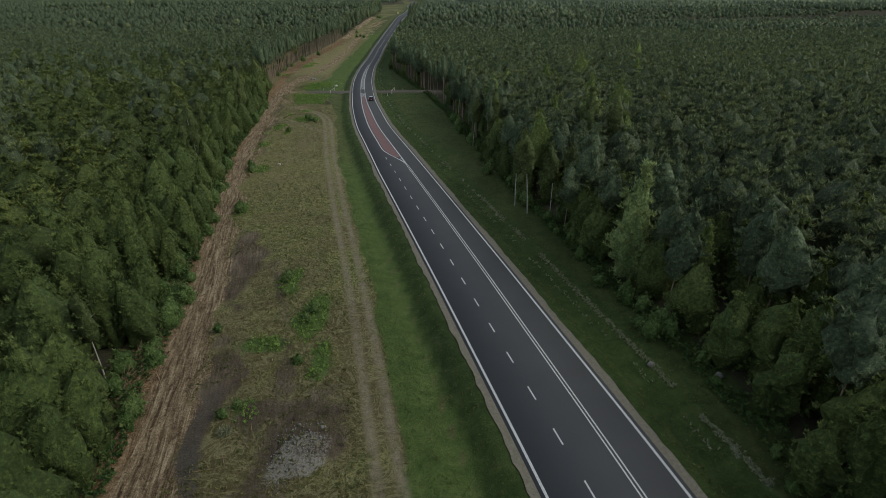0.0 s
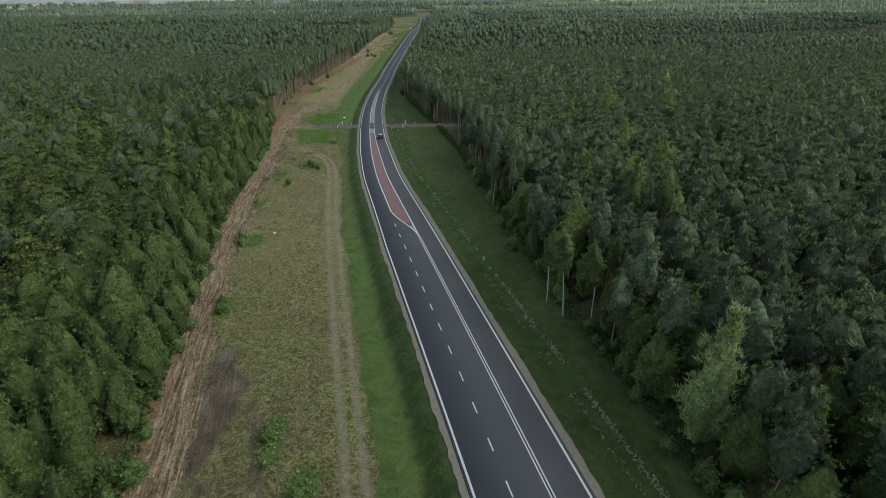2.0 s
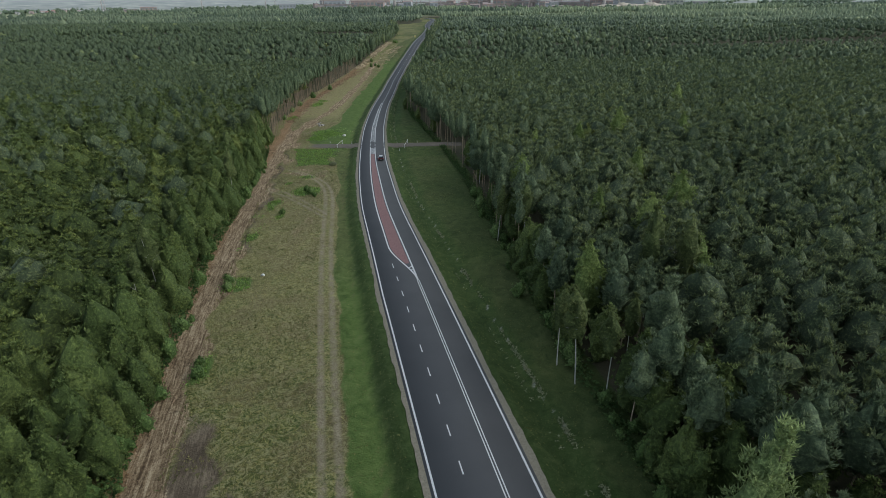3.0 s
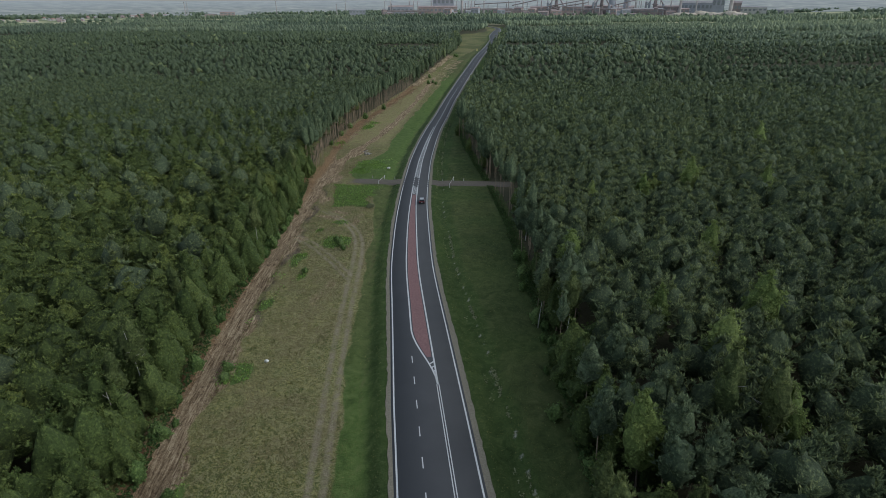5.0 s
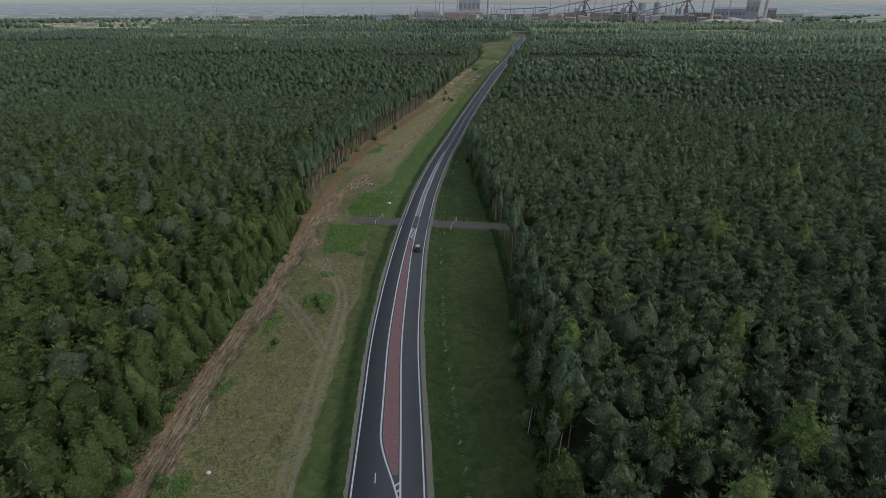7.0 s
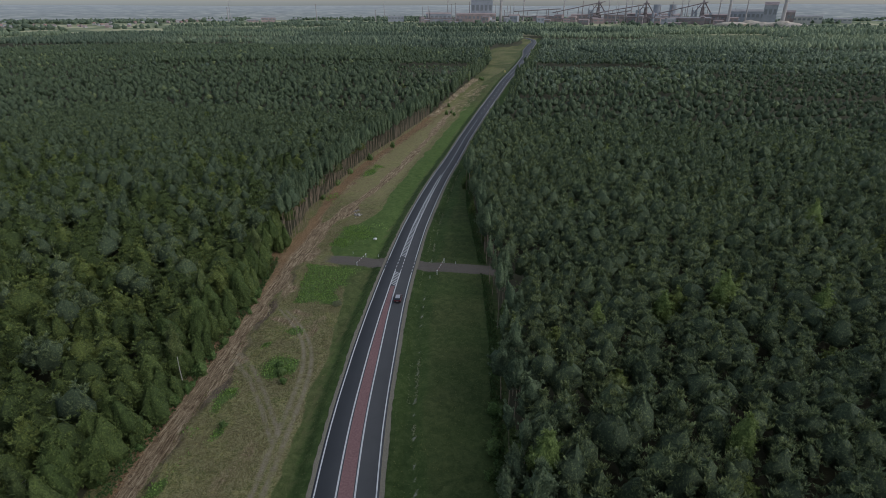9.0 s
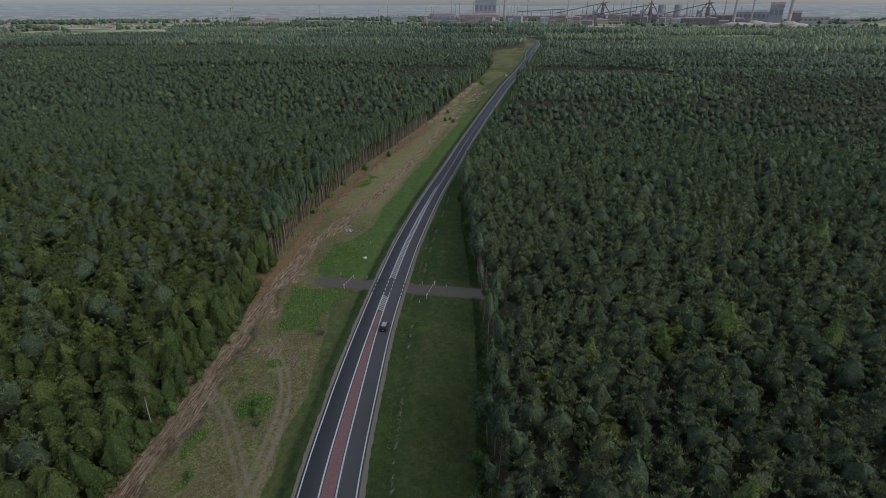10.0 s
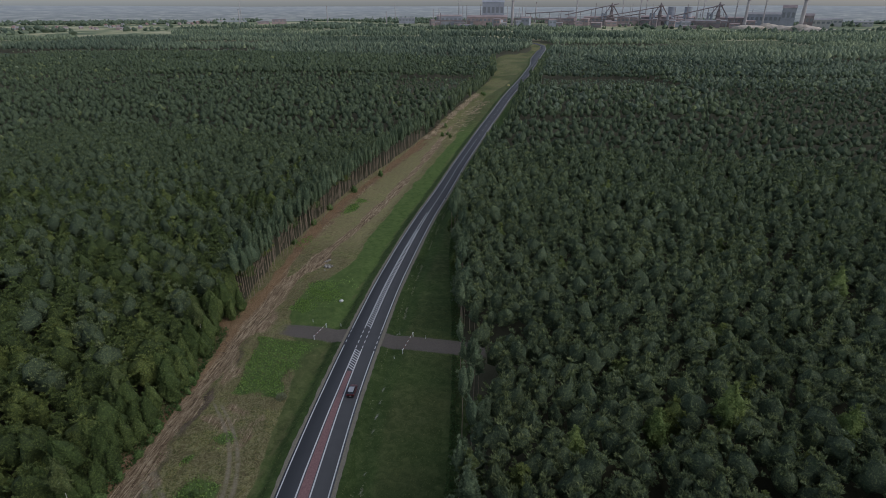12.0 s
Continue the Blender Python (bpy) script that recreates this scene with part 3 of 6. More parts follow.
mark("median_line", LANE - 0.16, LANE + 0.12, 122, 232, label="white line beside the red median")
mark("median_line", lambda y: median_left(y) - 0.14, lambda y: median_left(y) + 0.14, 122, 232)
mark("red_median", LANE + 0.30, lambda y: median_left(y) - 0.34, 129.6, 222.2, M_RED, 0.006, label="red surfaced painted median")
mark("median_line", LANE - 0.14, LANE + 0.1, 242.5, 345)
mark("median_line", lambda y: np.maximum(W(y) - 3.7, LANE + 0.12), lambda y: np.maximum(W(y) - 3.45, LANE + 0.36), 242.5, 345)
mark("centre_line", LANE - 0.06, LANE + 0.08, 345, 470)
for k in range(70):
    mark("centre_dash", LANE - 0.07, LANE + 0.07, 474 + 12 * k, 478 + 12 * k)
for k in range(30):
    y0 = 130.2 - 5.78 * k
    if y0 > -45:
        mark("lane_dash", LANE + 3.62, LANE + 3.77, y0 - 1.94, y0, step=1.0)
for y0 in (233, 235.6, 238.2, 240.6):
    mark("give_way_dash", 0.0, 0.22, y0 - 0.6, y0 + 0.6)
    mark("give_way_dash", lambda y: W(y) - 0.22, lambda y: W(y), y0 - 0.6, y0 + 0.6)
    mark("give_way_dash", LANE - 0.14, LANE + 0.1, y0 - 0.6, y0 + 0.6)
    mark("give_way_dash", lambda y: W(y) - 3.7, lambda y: W(y) - 3.45, y0 - 0.6, y0 + 0.6)


def hatch(y0, y1, pitch, slant):
    """Slanting white bars that fill the median."""
    y = y0
    while y < y1:
        wide = float(median_left(y)) - LANE if y < 240 else max(float(W(y)) - 3.5 - LANE, 0)
        if wide > 0.25:
            a, b = road_point(LANE + 0.05, y), road_point(LANE + wide - 0.02, y + slant * min(wide, 2) / 1.6)
            t = (road_point(LANE, y + 1) - road_point(LANE, y)) * 0.36
            ob = new("hatch_bar", tri_mesh("hatch_bar", [p + Vector((0, 0, 0.0095)) for p in (a, a + t, b + t, b)], [(0, 1, 2, 3)], M_WHITE))
            ob.parent = road
        y += pitch


hatch(123, 128.8, 1.25, -1.2)
hatch(222.4, 231.2, 0.98, 1.3)
hatch(243, 322, 1.15, 1.3)


# ---------------------------------------------------------------- trees
def spikes(rng, centre, way, length, width, k, scatter=0.6, out=None, loose=0.55):
    """k leaf triangles at each centre, which point about the given way and face about outwards."""
    n = len(centre)
    c = np.repeat(centre, k, 0)
    w = np.repeat(way, k, 0) + rng.normal(0, scatter, (n * k, 3))
    w /= np.linalg.norm(w, axis=1)[:, None] + 1e-6
    face = rng.normal(0, 1, (n * k, 3)) if out is None else np.repeat(out, k, 0) + rng.normal(0, loose, (n * k, 3))
    s = np.cross(w, face)
    s /= np.linalg.norm(s, axis=1)[:, None] + 1e-6
    L = length * rng.uniform(0.6, 1.25, (n * k, 1))
    B = width * rng.uniform(0.6, 1.25, (n * k, 1)) * 0.5
    base = c - w * L * 0.35
    v = np.stack([base - s * B, base + s * B, c + w * L * 0.65], 1).reshape(-1, 3)
    return v, np.arange(len(v)).reshape(-1, 3)


def lump(rng, centre, radii, nu=7, nv=4, rough=0.18):
    """An uneven closed lump."""
    v = [(0, 0, -1)]
    for j in range(1, nv):
        a = math.pi * j / nv
        for i in range(nu):
            b = 2 * math.pi * (i + 0.5 * j) / nu
            v.append((math.sin(a) * math.cos(b), math.sin(a) * math.sin(b), -math.cos(a)))
    v.append((0, 0, 1))
    v = np.array(v) * rng.uniform(1 - rough, 1 + rough, (len(v), 1)) * np.array(radii) + np.array(centre)
    f = []
    for i in range(nu):
        f.append((0, 1 + (i + 1) % nu, 1 + i))
        f.append((len(v) - 1, len(v) - 1 - nu + i, len(v) - 1 - nu + (i + 1) % nu))
        for j in range(nv - 2):
            a, b = 1 + j * nu + i, 1 + j * nu + (i + 1) % nu
            f += [(a, b, b + nu), (a, b + nu, a + nu)]
    return v, np.array(f)


def sprays(rng, c, way, out, length, width, fold=0.45, paleness=1.0):
    """Folded leaf sprays: each a small roof of two faces, with its ridge along the way and its back outwards."""
    n = len(c)
    side = np.cross(way, out + rng.normal(0, 0.45, (n, 3)))
    side /= np.linalg.norm(side, axis=1)[:, None] + 1e-6
    L = length * rng.uniform(0.65, 1.3, (n, 1))
    B = width * rng.uniform(0.7, 1.3, (n, 1)) * 0.5
    foot, tip = c - way * L * 0.45, c + way * L * 0.55
    mid = foot + way * L * rng.uniform(0.35, 0.6, (n, 1)) - out * B * fold
    v = np.stack([foot, mid + side * B, tip, mid - side * B], 1).reshape(-1, 3)
    f = (np.array([[0, 1, 2], [0, 2, 3]])[None] + (4 * np.arange(n))[:, None, None]).reshape(-1, 3)
    tip_tone = rng.uniform(0.7, 1.3, n) * paleness
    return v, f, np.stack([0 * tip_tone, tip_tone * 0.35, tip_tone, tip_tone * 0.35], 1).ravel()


def pine_profile(q):
    return np.clip(0.55 + 2.0 * q, 0, 1) * np.clip(1.0 - q ** 2.1, 0.0, 1) ** 0.75


def leaf_profile(q):
    return np.clip(0.62 + 1.4 * q, 0, 1) * np.clip(1.0 - q ** 2.2, 0.0, 1) ** 0.7


def dome_profile(q):
    return np.clip(0.7 + 1.2 * q, 0, 1) * np.clip(1.0 - q ** 3.2, 0.0, 1) ** 0.6


def spire_profile(q):
    return np.clip(0.7 + 2 * q, 0, 1) * np.clip(1.0 - q, 0.0, 1) ** 0.75


def crown(rng, H, base, R, profile, boughs, loose, length, width, up, body=(11, 6), depth=0.58, jag=0.10, heavy=0.43, shoot=0.78, paleness=1.0, star=1, open_out=0.8):
    """A crown: a closed surface that swells into rounded boughs and bristles with leafy shoots, and tufts of loose sprays."""
    R = R * rng.uniform(0.90, 1.12)
    nu, nv = body
    tall = H * (1 - base)
    s = np.linspace(0, 1, 60)
    cdf = np.cumsum(profile(s) + 0.18)
    bq = np.interp((np.arange(boughs) + rng.uniform(0.1, 0.9, boughs)) / boughs, cdf / cdf[-1], s)
    bq[-1] = 0.95
    ba = np.arange(boughs) * 2.4 + rng.normal(0, 0.35, boughs)
    big = R * heavy * rng.uniform(0.75, 1.25, boughs)
    reach = rng.uniform(0.6, 1.15, boughs)
    q = np.repeat(np.linspace(0.0, 1.0, nv + 1), nu)
    a = np.tile(np.arange(nu) * 2 * math.pi / nu, nv + 1) + np.repeat((np.arange(nv + 1) % 2) * math.pi / nu, nu) + rng.normal(0, 0.3 * math.pi / nu, len(q))
    q = np.clip(q + rng.normal(0, 0.28 / nv, len(q)) * (q > 0) * (q < 1), 0, 1)
    p = np.maximum(profile(q), 0.06)
    da = (a[:, None] - ba[None] + math.pi) % (2 * math.pi) - math.pi
    gap = np.hypot(da * R * p[:, None], (q[:, None] - bq[None]) * tall * 0.8) / big[None]
    swell = (np.clip(1 - gap ** 2, 0, 1) ** 0.6 * reach[None]).max(1)
    r = R * p * (1 - depth + depth * swell) * (1 + 0.16 * np.cos(a - rng.uniform(0, 6.28))) * (1 + rng.normal(0, jag, len(q)))
    z = H * base + tall * 0.95 * q + (swell - 0.5) * 0.6 * up + rng.normal(0, jag * R * 0.6, len(q))
    bend = rng.normal(0, 0.16 * R, 2)
    v = np.stack([np.cos(a) * r + bend[0] * q ** 2, np.sin(a) * r + bend[1] * q ** 2, z], 1)
    f = []
    for k in range(nv):
        for i in range(nu):
            c, d = k * nu + i, k * nu + (i + 1) % nu
            g, h = c + nu, d + nu
            f += [(c, d, h), (c, h, g)] if k % 2 else [(c, d, g), (d, h, g)]
    f = np.array(f)
    # inner shade is put into the tone: body dark, darkest between the boughs
    tips = (0.35 * swell - (0.34 if shoot or not loose else 0.46) + rng.normal(0, 0.10, len(q))) * paleness
    if shoot:
        n = np.cross(v[f[:, 1]] - v[f[:, 0]], v[f[:, 2]] - v[f[:, 0]])
        n /= np.linalg.norm(n, axis=1)[:, None] + 1e-6
        mix = rng.dirichlet((3, 3, 3), len(f))
        top = (v[f] * mix[:, :, None]).sum(1)
        top = top + (n * 0.55 + np.array([0, 0, up * 0.95]) + rng.normal(0, 0.22, n.shape)) * (shoot * rng.uniform(0.45, 1.25, len(f)))[:, None]
        m = len(v) + np.arange(len(f))
        tips = np.concatenate([tips, (0.55 * swell[f].mean(1) + 0.42 + rng.normal(0, 0.16, len(f))) * paleness])
        v = np.concatenate([v, top])
        f = np.concatenate([np.stack([f[:, 0], f[:, 1], m], 1), np.stack([f[:, 1], f[:, 2], m], 1), np.stack([f[:, 2], f[:, 0], m], 1)])
    if loose:
        hi = np.clip((v[:, 2] - H * base) / tall, 0, 1)
        hi[:nu] = 0
        likely = (np.hypot(v[:, 0], v[:, 1]) / R + 0.10) * (hi + 0.22)
        k = rng.choice(len(v), loose, loose > len(v), likely / likely.sum())
        out = v[k] - np.array([0, 0, H * (base + (1 - base) * 0.4)])
        out /= np.linalg.norm(out, axis=1)[:, None]
        c = v[k] + out * length * 0.30 + rng.normal(0, 0.08 * R, (loose, 3)) * np.array([1, 1, 0.6])
        axis = out * 0.55 + np.array([0, 0, up * 1.25]) + rng.normal(0, 0.22, (loose, 3))
        axis /= np.linalg.norm(axis, axis=1)[:, None]
        # each tuft opens like a star round its axis
        c, axis, out = np.repeat(c, star, 0), np.repeat(axis, star, 0), np.repeat(out, star, 0)
        one = np.cross(axis, np.array([0.31, 0.95, 0.05]))
        one /= np.linalg.norm(one, axis=1)[:, None] + 1e-6
        two = np.cross(axis, one)
        turn = np.tile(np.arange(star) * 2 * math.pi / star, loose) + np.repeat(rng.uniform(0, 6.28, loose), star) + rng.normal(0, 0.25, loose * star)
        rad = one * np.cos(turn)[:, None] + two * np.sin(turn)[:, None]
        way = axis + rad * (open_out if star > 1 else 0.0) + rng.normal(0, 0.12, (loose * star, 3))
        way /= np.linalg.norm(way, axis=1)[:, None]
        back = axis - rad * 0.4 if star > 1 else out
        sv, sf, st = sprays(rng, c + way * length * 0.30 * (star > 1), way, back, length, width, paleness=paleness)
        f, v, tips = np.concatenate([f, sf + len(v)]), np.concatenate([v, sv]), np.concatenate([tips, st])
    return v, f, tips


def pine_crown(rng, boughs, loose, length, width, H=13.6, R=2.6, base=0.46, body=(6, 3), **more):
    """A pine: paler upright shoots on rising boughs round a rounded cone."""
    return crown(rng, H, base, R, pine_profile, boughs, loose, length, width, 0.85, body, **more)


def dome_crown(rng, boughs, loose, length, width, H=12.0, R=3.0, base=0.5, body=(6, 4), **more):
    """A crown in a closed canopy, of which only the rounded top shows."""
    return crown(rng, H, base, R, dome_profile, boughs, loose, length, width, 0.6, body, **more)


def leaf_crown(rng, boughs, loose, length, width, H=12.0, R=2.6, base=0.12, body=(6, 3), **more):
    """A broadleaf tree: leafy bunches round a tapering crown."""
    return crown(rng, H, base, R, leaf_profile, boughs, loose, length, width, 0.45, body, **more)


def spire_crown(rng, boughs, loose, length, width, H=13.0, R=2.4, base=0.05, body=(7, 4), **more):
    """A larch: long up-tipped twigs round a pointed crown."""
    return crown(rng, H, base, R, spire_profile, boughs, loose, length, width, 1.2, body, **more)


def trunk_bm(H, r, lean=0.0, limbs=3, rng=None):
    bm = bmesh.new()
    pts = [Vector((lean * H * (t ** 1.5), lean * 0.4 * H * math.sin(t * 2.5), -0.6 + (H + 0.6) * t)) for t in (0, 0.3, 0.6, 0.95)]
    for i in range(3):
        tube(bm, pts[i], pts[i + 1], r * (1 - 0.3 * i), r * (0.7 - 0.3 * i) + 0.02, 6)
    for i in range(limbs):
        a, t = rng.uniform(0, 6.28), rng.uniform(0.45, 0.8)
        p = pts[1].lerp(pts[3], t)
        tube(bm, p, p + Vector((math.cos(a) * 1.5, math.sin(a) * 1.5, 0.9)), r * 0.32, r * 0.1, 4)
    return bm


def tree(name, leaves, crown_mat, bark, H, r, label, category, lean=0.0, limbs=3, seed=0):
    root = new(name)
    tagged(root, label, category)
    part("trunk", trunk_bm(H, r, lean, limbs, np.random.RandomState(seed)), bark, root)
    ob = new("crown", tri_mesh("crown", leaves[0], leaves[1], crown_mat, paleness=leaves[2]))
    ob.parent = root
    return root


def tree_kinds():
    R = np.random.RandomState
    kinds = {}
    kinds["pine"] = [tree("pine_tree", pine_crown(R(i), 22, 110, 0.72, 0.22, 14.5, 2.3 + 0.2 * (i % 3), 0.48, (12, 7), depth=0.64, jag=0.14, shoot=0, star=5, open_out=0.55), M_PINE, M_PINEBARK, 13.0, 0.12,
                          "tall pine with a bare reddish trunk and rounded dark green crown", "tree", limbs=0, seed=i) for i in range(6)]
    kinds["tall"] = [tree("tall_pine_tree", pine_crown(R(90 + i), 12, 26, 0.75, 0.26, 17.5, 1.6 + 0.15 * i, 0.62, (7, 5), shoot=0, jag=0.15, star=5, open_out=0.6), M_PINE, M_PINEBARK, 16.2, 0.10,
                          "tall slim pine with a long bare reddish trunk and small crown", "tree", limbs=3, seed=i) for i in range(4)]
    kinds["leafy"] = [tree("broadleaf_tree", leaf_crown(R(20 + i), 17, 110, 0.50, 0.28, 9.4 + 0.6 * (i % 3), 2.6 + 0.35 * (i % 4), 0.02, (14, 9), depth=0.72, heavy=0.56, shoot=0, star=5, open_out=1.2), M_LEAF, M_BARK, 9.0, 0.13,
                           "leafy green broadleaf tree at the edge of the wood", "tree", seed=i) for i in range(8)]
    kinds["birch"] = [tree("birch_tree", leaf_crown(R(40 + i), 16, 110, 0.48, 0.18, 15, 2.1, 0.50, (10, 7), depth=0.74, heavy=0.5, shoot=0, star=4, open_out=1.0), M_BIRCH, M_BIRCHBARK, 13.5, 0.11,
                           "slender birch with a white trunk and yellow-green leaves", "tree", lean=0.05, limbs=7, seed=i) for i in range(3)]
    kinds["larch"] = [tree("larch_tree", spire_crown(R(60 + i), 30, 420, 0.66, 0.12, 13, 3.1, 0.05, (15, 11), depth=0.6, heavy=0.34, shoot=0, jag=0.14, star=5, open_out=0.9), M_LARCH, M_BARK, 12, 0.15,
                           "pale green larch with a pointed, feathery crown", "tree", limbs=0, seed=i) for i in range(2)]
    kinds["pale"] = [tree("pale_tree", leaf_crown(R(70 + i), 16, 150, 0.44, 0.20, 12.5, 2.5, 0.35, (13, 9), depth=0.7, heavy=0.54, shoot=0, star=5, open_out=1.1), M_PALELEAF, M_BARK, 11, 0.12,
                          "yellow-green broadleaf tree standing out among dark pines", "tree", seed=i) for i in range(3)]
    kinds["shrub"] = [tree("shrub", leaf_crown(R(80 + i), 9, 56, 0.30, 0.16, 2.0, 1.4, 0.0, (10, 5), depth=0.66, heavy=0.55, shoot=0, star=4, open_out=1.1), M_SHRUB, M_BARK, 1.4, 0.05,
                           "low bushy green shrub on open ground", "shrub", limbs=2, seed=i) for i in range(3)]
    return kinds


KINDS = tree_kinds()
RNG = np.random.RandomState(11)
FIRST = {k: [False] * len(v) for k, v in KINDS.items()}


def plant(kind, x, y, size=1.0, turn=None, sink=0.0, tall=None):
    i = int(RNG.randint(len(KINDS[kind])))
    m = pose(x, y, float(ground_z(x, y)) - sink, RNG.uniform(-3, 3), RNG.uniform(-3, 3), RNG.uniform(0, 360) if turn is None else turn)
    m = m @ Matrix.Diagonal((size, size, tall or size, 1))
    if not FIRST[kind][i]:
        FIRST[kind][i] = True
        KINDS[kind][i].matrix_basis = m
        return KINDS[kind][i]
    root = KINDS[kind][i]
    keep = root.scale.copy()
    root.scale = (1, 1, 1)
    ob = copy_thing(root, m)
    root.scale = keep
    return ob


def jittered(x0, x1, y0, y1, step, seed, loose=0.44):
    r = np.random.RandomState(seed)
    X, Y = np.meshgrid(np.arange(x0, x1, step), np.arange(y0, y1, step))
    x = X.ravel() + r.uniform(-loose, loose, X.size) * step
    x = x + (np.round((Y.ravel() - y0) / step) % 2) * step * 0.5
    y = Y.ravel() + r.uniform(-loose, loose, X.size) * step
    return x, y


def into_wood(x, y):
    """Metres inside the woods (negative: in the clearing)."""
    still = 0 * np.asarray(y, float)
    return np.maximum(wood_left(y) - x + (wave(still + 9, y, 7) - 0.5) * 1.6, x - wood_right(y) + (wave(still + 5, y, 8) - 0.5) * 5.0 + (wave(still + 2, y, 23) - 0.5) * 4.0)


LARCHES = ((25.2, 65.2, 1.28), (52, 66, 0.75))
PALE = ((26.9, 134.4, 1.00), (42.8, 134.3, 1.25), (32.4, 121.0, 1.22), (38.1, 108.4, 1.04), (19.1, 102.5, 1.12), (43.3, 162.5, 1.11), (14.0, 151.2, 1.18), (95.8, 280.1, 1.23), (38.0, 207.0, 0.98), (22.2, 198.4, 0.96), (52.6, 213.9, 1.24), (73.5, 214.3, 1.10), (32.6, 60.7, 0.72))
BIRCHES = ((13.6, 95.4, 0.85), (15.3, 91.0, 1.00), (18.9, 88.7, 0.90), (23.0, 94.2, 0.80), (30, 109, 1.3), (34, 107, 1.25), (-33.5, 42.5, 0.72))


def edge_depth(x, y):
    """How deep into the woods the single trees stand, in metres."""
    lft = x < road_x(y)
    return np.where(lft, np.interp(y, [20, 100, 140, 230, 250], [15, 12, 7, 7, 6]), np.interp(y, [20, 90, 130, 300], [19, 14, 7, 5]))


def plant_edges():
    """The trees that stand along the clearing, each a thing of its own."""
    x, y = jittered(-130, 60, 20, 480, 3.6, 3)
    d = into_wood(x, y)
    ok = (d > 0.5) & (d < edge_depth(x, y)) & ~((np.abs(y - 236.5) < 5) & (x > -72) & (x < 6)) & ((y < 330) | (x < road_x(y)))
    count = {k: 0 for k in KINDS}
    for a, b, c in zip(x[ok], y[ok], d[ok]):
        if min(math.hypot(a - px, (b - py) * 0.6) for px, py, _ in LARCHES + BIRCHES + PALE) < 2.8:
            continue
        lft = a < float(road_x(b))
        r = RNG.rand()
        if lft:
            kind = ("leafy" if r < 0.965 else "birch") if b < 246 else "tall"
        else:
            kind = ("leafy" if r < (0.85 if c < 5 else 0.45 if b > 62 else 0.72) else "pine" if r < 0.97 else "birch") if b < 130 else ("tall" if c < 4 and r < 0.6 else "pine" if r < 0.85 else "leafy" if r < 0.97 else "birch")
        if kind == "birch" and b < 85:
            kind = "leafy"
        if count[kind] >= 310:
            continue
        count[kind] += 1
        edge = min(1.0, 0.62 + 0.08 * c) if kind == "leafy" else min(1, 0.9 + 0.02 * c)
        edge *= float(RNG.uniform(0.82, 1.14))
        plant(kind, float(a), float(b), edge, tall=edge * (1.15 if kind == "leafy" and lft else 1.0))
    return count


def plant_rows():
    """The pines laid bare by the felling: slim stems close together along the new edge."""
    r = np.random.RandomState(52)
    for row, step in ((0.2, 3.3), (2.4, 4.0)):
        y = 251.0
        while y < 475:
            size = float(r.uniform(0.82, 1.06))
            plant("tall", float(wood_left(y)) - row + float(r.normal(0, 0.5)), y, size * float(r.uniform(0.8, 1.0)), tall=size)
            y += step * float(r.uniform(0.6, 1.4))


plant_edges()
plant_rows()
for bx, by, s in LARCHES:
    plant("larch", bx, by, s)
for bx, by, s in PALE:
    plant("pale", bx, by, s * 1.1, tall=s * 1.16)
for bx, by, s in BIRCHES:
    plant("birch", bx, by, s)
for bx, by, s in ((-20.5, 38.1, 0.55), (-19.5, 39.4, 0.45), (-21.7, 65, 0.85), (-16, 56.8, 0.75), (-16.5, 54.5, 0.6), (-15.4, 46, 0.6), (-37.2, 92, 0.9), (-38, 94.5, 0.7),
                  (-43.5, 117.9, 0.8), (-44, 120.5, 0.9), (-45.8, 158.7, 0.8), (-42.9, 176, 0.9), (-44.5, 178.5, 0.8), (-41, 173.5, 0.7), (-26, 52, 0.5), (-33, 44.6, 1.3), (-32, 41.3, 1.0), (-34.2, 40, 1.2),
                  (-72, 482, 1.4), (-69, 486, 1.1), (-66, 480, 1.2), (-67, 622, 1.6), (-70, 628, 1.3), (-87, 296, 1.1), (-89, 318, 1.4), (-91, 338, 1.5), (-90, 366, 1.6), (-86, 395, 1.5), (-75, 505, 1.4)):
    plant("shrub", bx, by, s)


def hem_shrubs():
    """Bushes that step out of the woods on to the grass."""
    r = np.random.RandomState(77)
    for k in range(120):
        y = float(24 + 150 * r.rand() ** 1.2) if k < 55 else float(26 + 205 * r.rand())
        x = float(wood_right(y)) + float(r.normal(0.2, 1.0)) if k < 55 else float(wood_left(y)) - float(r.normal(0.2, 0.9))
        size = float(r.uniform(0.5, 1.25))
        plant("shrub", x, y, size, tall=size * float(r.uniform(0.8, 1.5)))


hem_shrubs()


